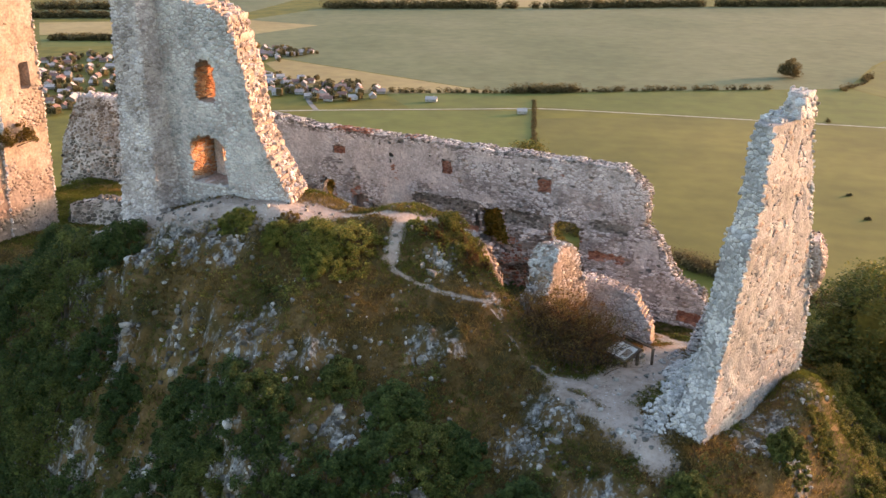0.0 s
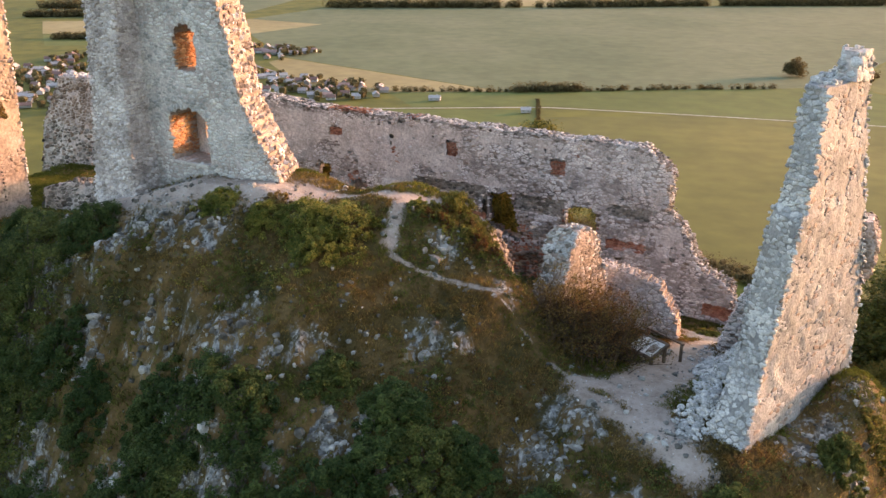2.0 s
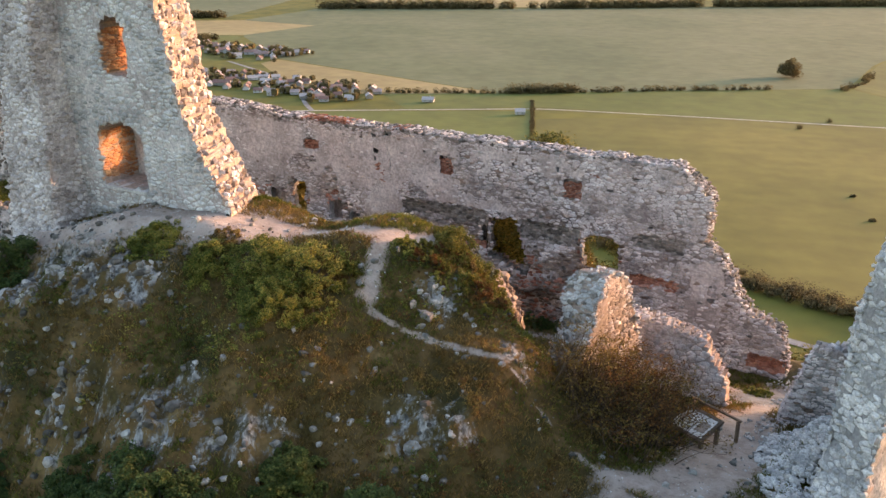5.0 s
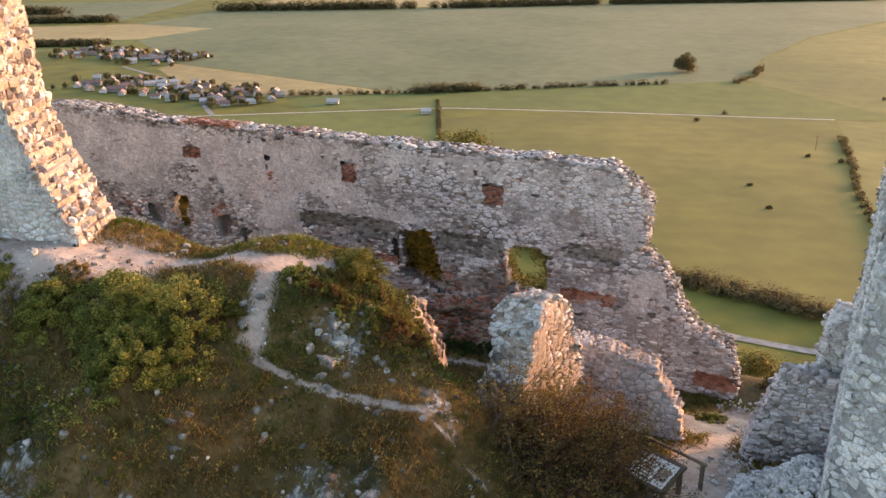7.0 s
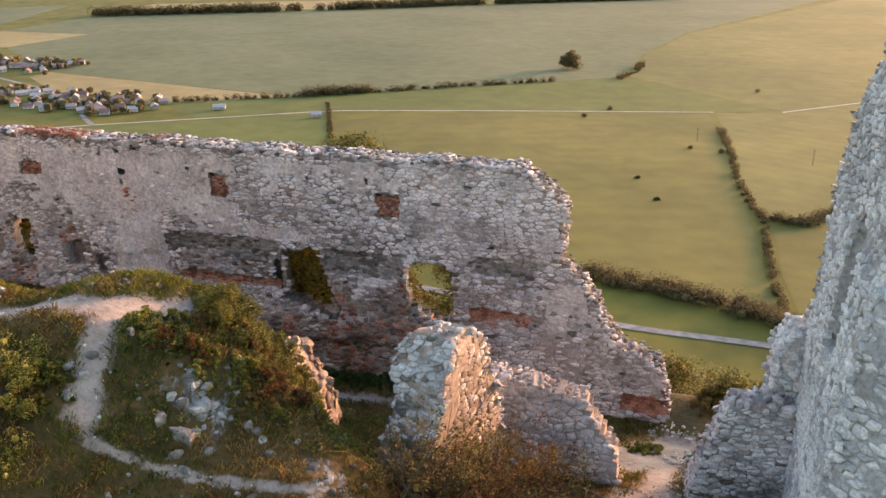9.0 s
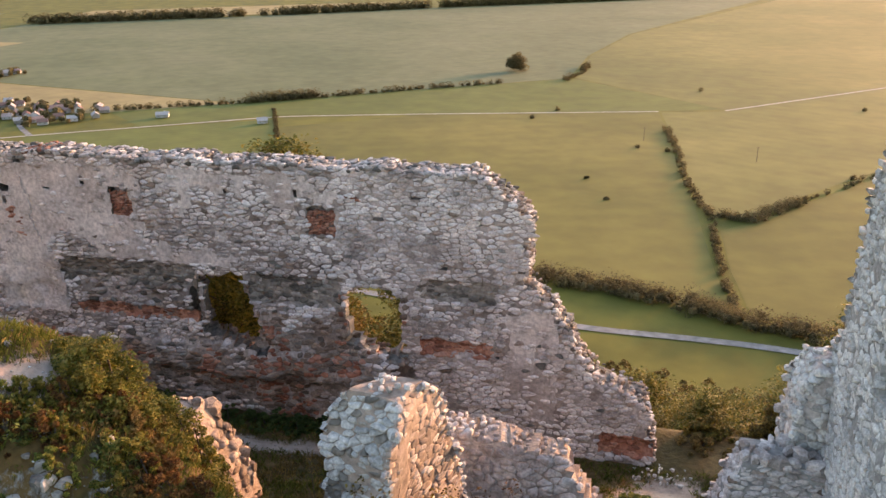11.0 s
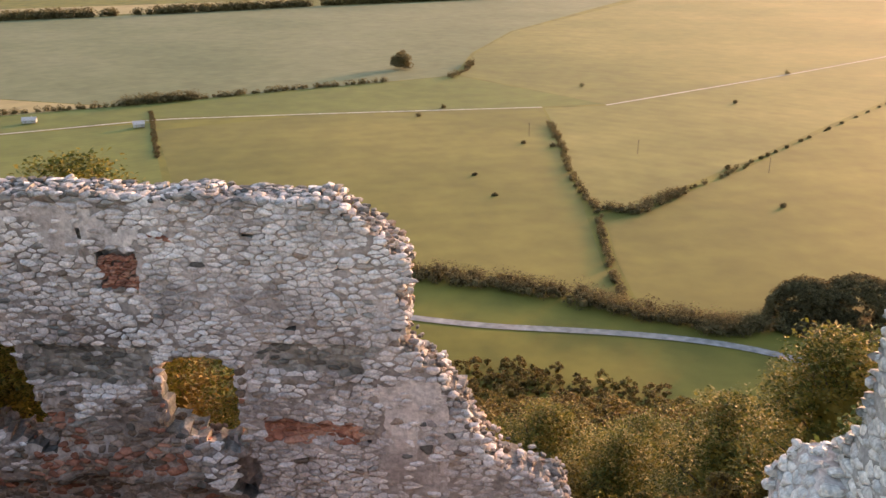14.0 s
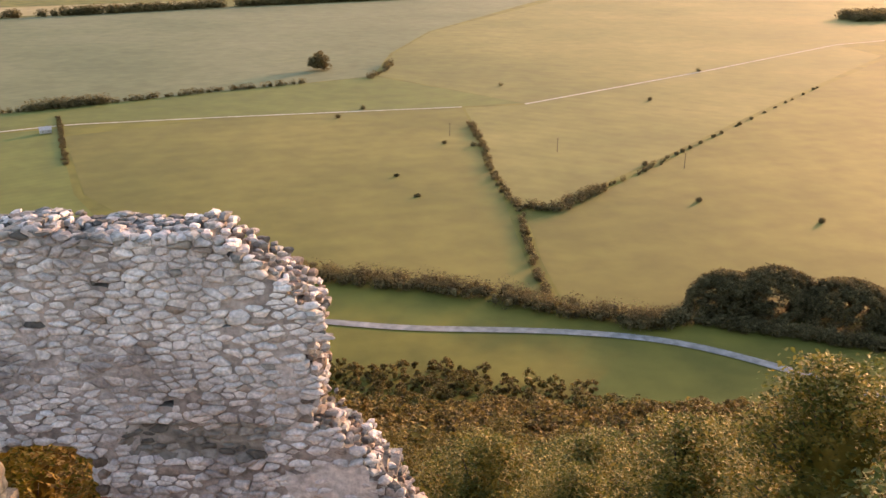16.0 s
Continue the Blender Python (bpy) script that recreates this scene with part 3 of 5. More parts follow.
def in_plaster(u, v):
    """Where the old render still covers the stones."""
    if wall_top(u) - v < 0.45 or v < 3.45 and u < -18.4:
        return False
    q = 0.5 * smooth(-17, -30, u) + 0.7 * n3(u, v, 12, 0.3) + 0.3 * n3(u, v, 13, 1.4) + 0.3 * smooth(4.3, 6.3, v)
    return q > 0.52 or (-15.3 + 0.3 * n3(v, u, 18, 1.0) < u < -13.6 and -1.0 < v < 2.8 and n3(u, v, 19, 1.1) > -0.15)


def wall_pick(u, v):
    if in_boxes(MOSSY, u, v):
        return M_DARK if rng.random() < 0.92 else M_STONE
    if in_boxes(BRICKY, u, v):
        return M_RED
    k = n3(u, v, 8, 0.7) + rng.uniform(-0.35, 0.35)
    if (u < -25.8 and v < 3.3 + 0.25 * n3(u, 2, 2, 0.8)) or (-25.8 < u < -18.5 and v < 2.2):
        k += 0.3 * smooth(0.9, 0.2, v) - 0.25 * smooth(2.0, 1.2, v) * smooth(0.2, 0.9, v) * smooth(-25, -26, u)
        return M_RED if k > (0.35 if u < -31 else 0.7) else M_EARTHY if k > 0.28 else M_DARK if k > 0.2 else None if k > 0.1 else M_STONE
    if wall_top(u) - v < 0.3 and rng.random() < 0.4:
        return M_DARK
    if in_plaster(u, v) and rng.random() < 0.72:
        return None
    return M_EARTHY if rng.random() < 0.03 else M_COPE if rng.random() < 0.03 else M_STONE


# smooth patches on the wall: moss, brickwork and plaster
outer = lambda u, v: in_outline(u, v) and not in_opening(u, v)
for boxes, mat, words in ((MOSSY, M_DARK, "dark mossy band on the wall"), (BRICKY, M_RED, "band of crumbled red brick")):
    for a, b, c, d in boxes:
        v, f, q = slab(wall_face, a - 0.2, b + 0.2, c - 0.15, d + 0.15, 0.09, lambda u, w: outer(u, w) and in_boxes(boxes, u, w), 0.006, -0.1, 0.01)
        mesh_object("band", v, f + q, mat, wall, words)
v, f, q = slab(wall_face, -46.5, -12.5, -1.0, 7.3, 0.15, lambda u, w: outer(u, w) and outer(u + 0.3, w) and not in_niche(u, w) and in_plaster(u, w), 0.016, -0.04, 0.02)
mesh_object("plaster", v, f + q, M_MORTAR, wall, "worn pale plaster left between the stones")
PATCH_V, PATCH_L, PATCH_R = [1.3, 2.6, 3.3, 4.2, 5.6, 6.3], [-33.7, -33.6, -33.3, -32.7, -32.5, -32.3], [-31.0, -31.1, -31.3, -31.9, -31.95, -32.2]
in_patch = lambda u, v: interp(v, PATCH_V, PATCH_L) + 0.1 * n3(u, v, 16, 2.0) < u < interp(v, PATCH_V, PATCH_R) + 0.1 * n3(u, v, 17, 2.0) and 1.3 < v < 6.3
v, f, q = slab(wall_face, -34, -30.7, 1.2, 6.4, 0.1, lambda u, w: in_patch(u, w) and not in_niche(u, w), 0.07, -0.1, 0.04)
mesh_object("plaster_patch", v, f + q, M_MORTAR, wall, "smooth pale plaster left on the wall")
lay_stones(wall, wall_face, (-47, -10, -3, 7.7), lambda u, v: in_outline(u + 0.02, v + 0.05) and not in_opening(u, v) and not in_niche(u, v), 0.182, wall_pick, rng, aspect=1.5, gap=0.08, proud=0.04, fine=lambda u, v: u > -24,
           near=lambda u, v: u > -17.5 and v > 3.2)
# ragged stones along the top and the broken end
spots, pales, bricks = [], [], []
for u in np.arange(-46, -16.3, 0.14):
    for y in (49.24, 49.42, 49.65, 49.88, 50.1, 50.3):
        red = (-37.9 < u < -34.6 or -31.9 < u < -31.0) and rng.random() < 0.7
        (bricks if red else spots if rng.random() < 0.62 else pales).append((u + rng.uniform(-0.1, 0.1), y + rng.uniform(-0.06, 0.06), wall_top(u) - 0.08 + rng.uniform(-0.04, 0.01), 0.09 + 0.08 * rng.random() ** 1.5))
heap("coping", spots, M_COPE, rng, wall, "dark weathered loose stones along the wall top", 0.3, 0.6)
heap("brick_coping", bricks, M_RED, rng, wall, "broken red bricks along the wall top", 0.3, 0.6)
heap("pale_coping", pales, M_STONE, rng, wall, "pale loose stones along the wall top", 0.3, 0.6)
# A share of the end stones is grey to paint in its shadows.
spots, browns, greys = [], [], []
for v in np.arange(-2.6, 7.1, 0.12):
    for y in np.arange(49.24, 50.4, 0.16):
        e = interp(v, EDGE_V, EDGE_U) + 0.22 * n3(v, 3, -3, 1.7)
        r = 0.07 + 0.08 * rng.random() ** 1.6
        (greys if rng.random() < 0.42 else browns if rng.random() < 0.45 else spots).append((e - 0.09 + rng.uniform(-0.1, 0.02), y + rng.uniform(-0.08, 0.08), v + rng.uniform(-0.08, 0.08), r))
heap("broken_end", spots, M_STONE, rng, wall, "rough torn stones of the broken wall end", 0.4, 0.7)
heap("broken_edge", greys, M_COPE, rng, wall, "grey lichened stones of the broken wall end, shadow in their colour", 0.4, 0.7)
heap("broken_core", browns, M_EARTHY, rng, wall, "brown torn rubble of the broken wall end", 0.4, 0.7)
spots, reds = [], []
for u in np.arange(-39.4, -18.2, 0.13):
    for v in np.arange(0.4, 3.5, 0.13):
        if not in_opening(u, v) and any(in_opening(u + a, v + b) for a, b in ((0.13, 0), (-0.13, 0), (0, 0.13))):
            for d in (0.05, 0.3, 0.6, 0.9):
                if rng.random() < 0.6:
                    shift = 0.5 * d if in_opening(u + 0.16, v) and not in_opening(u - 0.16, v) else 0.0
                    (reds if rng.random() < 0.1 else spots).append((u - shift + rng.uniform(-0.05, 0.05), WALL_Y + d + rng.uniform(-0.08, 0.08), v + rng.uniform(-0.06, 0.06), rng.uniform(0.06, 0.15)))
heap("jamb_stones", spots, M_EARTHY, rng, wall, "torn brown stones round the window holes")
heap("jamb_bricks", reds, M_RED, rng, wall, "broken red bricks round the window holes")
inner = Plane((0, WALL_Y + 0.09, 0), (1, 0, 0), (0, -1, 0))
for a, b, c, d in NICHES[:3]:
    lay_stones(wall, inner, (a - 0.05, b + 0.05, c - 0.05, d - 0.12), lambda u, v: True, 0.1, lambda u, v: M_RED, rng, aspect=1.7, gap=0.1, proud=0.03)
for a, b, c, d in ((-20.6, -20.0, 6.0, 6.2), (-37.5, -34.6, 7.05, 7.3), (-32.9, -32.2, 4.0, 5.2)):
    lay_stones(wall, wall_face, (a, b, c, d), lambda u, v: n3(u, v, 3, 2.0) > -0.2, 0.14, lambda u, v: M_RED, rng, aspect=1.7, gap=0.1, proud=0.07)

# the gable of the residence
rng = random.Random(12)
gable = tagged(new("wall_gable"), "tall thick ruined gable wall with two arched windows", "wall", kind="structure")
GY0 = 33.45
gable_face = Plane((0, GY0, 0), (1, 0, 0), (0, -1, 0))
GV, GU = [3.0, 7.4, 9.2, 10.9, 13.7, 16.4, 16.9, 17.2, 18.5, 19.2], [-28.6, -28.65, -29.85, -30.75, -31.25, -32.1, -33.4, -35.4, -36.4, -37.0]


def gable_outline(u, v):
    return -38.4 < u < interp(v, GV, GU) + 0.16 * n3(v, 9, 0, 2.0) and 3.0 < v < 19.2


def upper_window(u, v):
    return -34.7 < u < -33.2 and 12.0 < v < 14.25 - 0.55 * ((u + 33.95) / 0.75) ** 2


def lower_window(u, v):
    return -35.55 < u < -32.95 and 7.45 < v < 10.15 - 0.5 * ((u + 34.25) / 1.3) ** 2


def inner_window(u, v):
    return -34.9 < u < -33.1 and 8.2 < v < 9.8


def gable_shear(u, v, d):
    return -0.33 * max(0.0, d) * smooth(-3.2, -0.6, u - interp(v, GV, GU))


leaf_a = slab(gable_face, -38.4, -28.2, 3.0, 19.2, 0.16, lambda u, v: gable_outline(u, v) and not upper_window(u, v) and not lower_window(u, v), 0, -1.8, 0.05, gable_shear)
leaf_b = slab(gable_face, -38.4, -28.2, 3.0, 19.2, 0.16, lambda u, v: gable_outline(u, v) and not upper_window(u, v) and not inner_window(u, v), -1.79, -2.35, 0.05, gable_shear)
torn_core(gable, "pale mortar and rubble core", leaf_a, leaf_b, mat=M_PLASTER)
lay_stones(gable, gable_face, (-38.4, -28.3, 4.5, 19), lambda u, v: gable_outline(u + 0.1, v) and not upper_window(u, v) and not lower_window(u, v), 0.22, lambda u, v: M_PALE, rng, aspect=1.4, gap=0.08, proud=0.035, fine=lambda u, v: False,
           near=lambda u, v: u > -32.5 and v < 10.5)
spots = []
for v in np.arange(5.5, 17, 0.15):
    for d in np.arange(0.05, 2.4, 0.17):
        e = interp(v, GV, GU)
        spots.append((e + gable_shear(e, v, d) + rng.uniform(-0.16, 0.05), GY0 + d + rng.uniform(-0.06, 0.06), v + rng.uniform(-0.06, 0.06), 0.05 + 0.15 * rng.random() ** 1.4))
heap("broken_end", spots[::2], M_PLASTER, rng, gable, "brown torn stones of the broken gable end")
heap("broken_edge", [q for k, q in enumerate(spots) if k % 2], M_STONE, rng, gable, "pale torn stones of the broken gable end")
mesh_object("window_sill", [(x, y, z) for z in (7.36, 7.47) for x, y in ((-35.35, GY0 - 0.16), (-33.05, GY0 - 0.12), (-33.0, GY0 + 0.7), (-35.4, GY0 + 0.7))], [(3, 2, 1, 0), (4, 5, 6, 7), (0, 1, 5, 4), (1, 2, 6, 5), (2, 3, 7, 6), (3, 0, 4, 7)], M_PALE, gable, "worn stone sill slab")
# added brick linings whose orange puts the sun's glow into the west jambs
for x0, z0, z1, d0, d1 in ((-34.7, 12.05, 13.75, 0.1, 2.3), (-35.55, 7.5, 9.65, 0.1, 1.75), (-34.9, 8.2, 9.75, 1.85, 2.3)):
    jamb = Plane((x0 + 0.03, GY0, 0), (0, 1, 0), (1, 0, 0))
    lay_stones(gable, jamb, (d0, d1, z0, z1), lambda u, v: True, 0.15, lambda u, v: M_JAMB_GLOW, rng, aspect=1.7, gap=0.06, proud=0.03)
# voussoirs over both windows
for cx, cz, half, rise, top in ((-33.95, 13.7, 0.75, 0.55, 14.25), (-34.25, 9.65, 1.3, 0.5, 10.15)):
    for k in range(11):
        u = cx + half * 1.12 * (k - 5) / 5.5
        v = top - rise * ((u - cx) / half) ** 2
        a = math.atan2(2 * rise * (u - cx) / half, half)
        poly = [(u + s * 0.07 * math.cos(a) + r * math.sin(a), v - s * 0.07 * math.sin(a) + r * math.cos(a)) for s, r in ((-1, 0.02), (1, 0.02), (1.2, 0.34), (-1.2, 0.34))]
        su, sv = sum(p[0] for p in poly) / 4, sum(p[1] for p in poly) / 4
        mesh_object("voussoir", *stone_piece(gable_face, su, sv, poly, 0.06, 0.06, rng), M_PALE, gable)


class Loft:
    """A mass with four corners that move with height; side k runs from corner k to k + 1, u in metres along the lowest course."""

    def __init__(self, levels):
        self.z = [l[0] for l in levels]
        self.c = [[(l[1][k][0], l[1][k][1]) for l in levels] for k in range(4)]

    def corner(self, k, z):
        return (interp(z, self.z, [p[0] for p in self.c[k % 4]]), interp(z, self.z, [p[1] for p in self.c[k % 4]]))

    def width(self, k, z):
        (ax, ay), (bx, by) = self.corner(k, z), self.corner(k + 1, z)
        return math.hypot(bx - ax, by - ay)

    def side(self, k):
        def place(u, v, h):
            (ax, ay), (bx, by) = self.corner(k, v), self.corner(k + 1, v)
            w = math.hypot(bx - ax, by - ay) + 1e-6
            t = u / w + 0.5
            nx_, ny_ = (by - ay) / w, -(bx - ax) / w
            return Vector((ax + (bx - ax) * t + nx_ * h, ay + (by - ay) * t + ny_ * h, v))
        return place

    def core(self, step=0.3, lumps=0.08, dent=None):
        zs = list(np.arange(self.z[0], self.z[-1], step)) + [self.z[-1]]
        vs, fs, ring = [], [], None
        per = [max(2, int(self.width(k, self.z[len(self.z) // 2]) / step)) for k in range(4)]
        for z in zs:
            row = []
            for k in range(4):
                (ax, ay), (bx, by) = self.corner(k, z), self.corner(k + 1, z)
                for i in range(per[k]):
                    t = i / per[k]
                    x, y = ax + (bx - ax) * t, ay + (by - ay) * t
                    if dent:
                        w = math.hypot(bx - ax, by - ay) + 1e-6
                        q = dent(k, (t - 0.5) * w, z)
                        x, y = x - q * (by - ay) / w, y + q * (bx - ax) / w
                    row.append(len(vs))
                    vs.append((x + lumps * n3(x, y, z, 1.7), y + lumps * n3(y, z, x, 1.7), z + lumps * n3(z, x, y, 1.7)))
            if ring:
                m = len(row)
                for i in range(m):
                    fs.append((ring[i], ring[(i + 1) % m], row[(i + 1) % m], row[i]))
            ring = row
        fs.append(tuple(ring))
        return vs, fs


def ruin(name, levels, mats, size, rng, label, gap=0.07, proud=0.05, near=None, core_mat=None, sides=(0, 1, 2, 3), cap=(0.12, 0.25), aspect=1.25, kind="structure", category="wall", capmat=None, cut=None, dent=None, coarse=False, flat={}, arris=(0.05, 0.11)):
    """A ruined mass of masonry: core, stones on its sides and loose stones on its top."""
    loft = Loft(levels)
    ob = tagged(new(name), label, category, kind=kind)
    mesh_object("core", *loft.core(0.3 if dent is None else 0.15, 0.08, dent), core_mat or M_MORTAR, ob, "lime mortar and rubble core")
    for k in sides:
        z0, z1 = loft.z[0], loft.z[-1]
        w = max(loft.width(k, z) for z in loft.z) / 2
        lay_stones(ob, loft.side(k), (-w, w, z0, z1 - 0.05), lambda u, v: abs(u) < loft.width(k, v) / 2 and not (cut and cut(k, u, v)), size, lambda u, v: mats[k](u, v) if callable(mats[k]) else mats[k], rng, aspect, gap, flat.get(k, proud),
                   (lambda u, v: near(k, u, v)) if near else None, False, (lambda u, v: False) if coarse else None)
    spots = []
    zt = loft.z[-1]
    cs = [loft.corner(k, zt) for k in range(4)]
    n = int(4 + 14 * loft.width(0, zt) * loft.width(1, zt))
    for _ in range(n):
        s, t = rng.random(), rng.random()
        x = (cs[0][0] * (1 - s) + cs[1][0] * s) * (1 - t) + (cs[3][0] * (1 - s) + cs[2][0] * s) * t
        y = (cs[0][1] * (1 - s) + cs[1][1] * s) * (1 - t) + (cs[3][1] * (1 - s) + cs[2][1] * s) * t
        spots.append((x, y, zt + rng.uniform(-0.1, 0.12), rng.uniform(*cap)))
    # torn arrises
    for z in np.arange(loft.z[0] + 0.5, zt, 0.22):
        for k in range(4):
            x, y = loft.corner(k, z)
            spots.append((x + rng.uniform(-0.07, 0.07), y + rng.uniform(-0.07, 0.07), z, rng.uniform(*arris)))
    heap("loose_stones", spots, capmat or (M_STONE if callable(mats[0]) else mats[0]), rng, ob, "loose weathered stones on top and edges")
    return ob


def box4(x0, x1, y0, y1):
    return [(x0, y0), (x1, y0), (x1, y1), (x0, y1)]


rng = random.Random(13)


def fin_niche(k, u, z):
    """Depth of the arched niche in the inner face of the fin."""
    return 0.45 if k == 3 and abs(u + NICHE_U) < 0.75 and 6.2 < z < 9.6 - 0.9 * ((u + NICHE_U) / 0.75) ** 2 else 0.0


NICHE_U = -0.35
# Side 1 faces the sun and takes the dimmed stone colour.
ruin("wall_fin", [
    (-2.5, [(-8.2, 31.2), (-6.0, 30.6), (-3.4, 38.6), (-7.0, 44.6)]),
    (1.15, [(-7.65, 32.2), (-6.28, 31.6), (-3.9, 38.8), (-6.95, 44.3)]),
    (3.75, [(-7.42, 34.6), (-6.29, 33.15), (-3.9, 39.2), (-6.95, 44.0)]),
    (5.4, [(-7.38, 35.1), (-6.1, 33.5), (-4.0, 39.4), (-6.95, 43.3)]),
    (5.8, [(-7.33, 35.1), (-6.05, 33.6), (-4.1, 39.5), (-6.9, 43.0)]),
    (8.9, [(-7.05, 35.4), (-5.87, 34.2), (-4.4, 39.6), (-6.85, 42.7)]),
    (9.2, [(-6.85, 35.6), (-5.85, 34.6), (-4.5, 39.6), (-6.85, 42.5)]),
    (11.0, [(-6.68, 35.7), (-5.8, 35.1), (-4.7, 39.8), (-6.8, 41.8)]),
    (13.3, [(-6.68, 36.6), (-5.9, 36.0), (-5.0, 39.9), (-6.4, 40.7)]),
], [M_PALE, lambda u, v: None if rng.random() < 0.4 else M_FIN if rng.random() < 0.75 else M_PLASTER, M_PALE, M_PALE], 0.2, rng, "tall leaning fin of ruined pale limestone wall", core_mat=M_GRIT, near=lambda k, u, v: k == 3 and v > 3, aspect=1.45, gap=0.06, proud=0.045, flat={1: 0.008, 3: 0.04}, arris=(0.06, 0.12), cap=(0.08, 0.18), dent=fin_niche, cut=lambda k, u, v: k == 3 and fin_niche(k, u, v) > 0)
ruin("wall_fin_crest", [(13.3, [(-5.9, 38.2), (-5.2, 38.0), (-4.9, 39.8), (-6.1, 40.0)]), (14.3, [(-5.8, 38.5), (-5.3, 38.4), (-5.0, 39.6), (-6.0, 39.8)])], [M_PALE] * 4, 0.28, rng, "raised block of masonry on the wall fin", cap=(0.06, 0.14), arris=(0.05, 0.1))
ruin("wall_spur", [(4.6, box4(-5.6, -4.2, 40.0, 41.2)), (5.5, box4(-5.6, -3.75, 39.9, 41.3)), (6.6, box4(-5.6, -3.7, 39.9, 41.3)), (7.6, box4(-5.6, -4.0, 40.0, 41.2))], [M_PLASTER] * 4, 0.2, rng, "broken spur of masonry jutting from the fin", arris=(0.05, 0.1), cap=(0.06, 0.12))
ruin("wall_step", [(0.8, box4(-7.8, -6.6, 42.7, 44.4)), (4.2, box4(-7.65, -6.7, 42.7, 44.2)), (4.85, box4(-7.35, -6.7, 42.8, 44.0))], [M_PALE] * 4, 0.2, rng, "stepped block of pale masonry at the fin foot", arris=(0.08, 0.15), cap=(0.08, 0.16))
ruin("wall_cross", [(-2.0, box4(-9.9, -6.6, 41.8, 43.2)), (0.2, box4(-9.6, -6.6, 41.85, 43.1)), (1.7, box4(-9.15, -6.6, 41.9, 43.0)), (2.85, box4(-8.75, -6.7, 42.0, 43.0))], [lambda u, v: M_EARTHY if rng.random() < 0.12 else M_STONE] * 4, 0.165, rng, aspect=1.6, core_mat=M_GRIT, label="low ruined cross wall of limestone beside the fin")
ruin("wall_stub", [
    (-1.2, [(-18.0, 37.3), (-16.2, 36.3), (-14.4, 40.6), (-16.5, 41.9)]),
    (1.6, [(-17.6, 37.5), (-16.2, 36.8), (-14.8, 40.6), (-16.4, 41.3)]),
    (2.9, [(-17.3, 37.7), (-15.9, 37.1), (-14.85, 40.3), (-16.2, 41.0)]),
    (3.5, [(-17.05, 37.8), (-15.75, 37.3), (-14.9, 40.1), (-16.2, 40.5)]),
    (4.2, [(-16.95, 37.9), (-15.6, 37.5), (-15.0, 39.7), (-16.3, 39.9)]),
    (4.7, [(-17.1, 38.0), (-15.6, 37.5), (-15.0, 39.5), (-16.4, 39.6)]),
    (5.3, [(-17.0, 38.2), (-15.5, 37.8), (-15.1, 39.4), (-16.4, 39.4)]),
    (5.75, [(-16.6, 38.3), (-15.6, 38.1), (-15.3, 38.9), (-16.1, 39.0)])],
     [lambda u, v: M_DARK if rng.random() < 0.2 else M_PALE, lambda u, v: M_STONE if rng.random() < 0.3 else M_PLASTER, M_STONE, M_PALE], 0.165, rng, aspect=1.35, proud=0.04, core_mat=M_PLASTER, capmat=M_PALE, label="ruined stub of a limestone wall", near=lambda k, u, v: k in (0, 1), flat={1: 0.014}, arris=(0.05, 0.1), cap=(0.06, 0.13))
ruin("wall_remnant", [(2.4, box4(-20.6, -19.1, 37.6, 39.2)), (3.8, box4(-20.6, -19.4, 37.7, 39.0)), (4.8, box4(-20.6, -20.0, 37.9, 38.8))], [M_EARTHY] * 4, 0.2, rng, "ragged brown masonry remnant in the side of the mound", arris=(0.1, 0.2), cap=(0.08, 0.2), core_mat=M_EARTHY)
# low wall beside the stub
low = tagged(new("wall_low"), "low broken limestone wall with a sloping top", "wall", kind="structure")
low_face = Plane((0, 42.0, 0), (1, 0, 0), (0, -1, 0))
LU, LV = [-15.9, -15.0, -13.5, -12.8, -12.26, -11.83, -11.6], [2.75, 2.7, 2.4, 2.28, 1.35, 0.8, -0.6]
in_low = lambda u, v: -15.9 < u < -11.6 and -1.2 < v < interp(u, LU, LV) + 0.06 * n3(u, v, 2, 3)
torn_core(low, "lime mortar core", slab(low_face, -15.9, -11.5, -1.2, 3.0, 0.14, in_low, 0, -0.85))
lay_stones(low, low_face, (-15.9, -11.5, -1, 3), in_low, 0.24, lambda u, v: M_STONE, rng, near=lambda u, v: True)
spots = []
for u in np.arange(-15.8, -11.7, 0.2):
    for d in (0.05, 0.3, 0.55, 0.8):
        spots.append((u + rng.uniform(-0.06, 0.06), 42.0 + d, interp(u, LU, LV) + rng.uniform(-0.05, 0.08), rng.uniform(0.06, 0.12)))
heap("coping", spots, M_STONE, rng, low, "pale loose stones on the wall top")

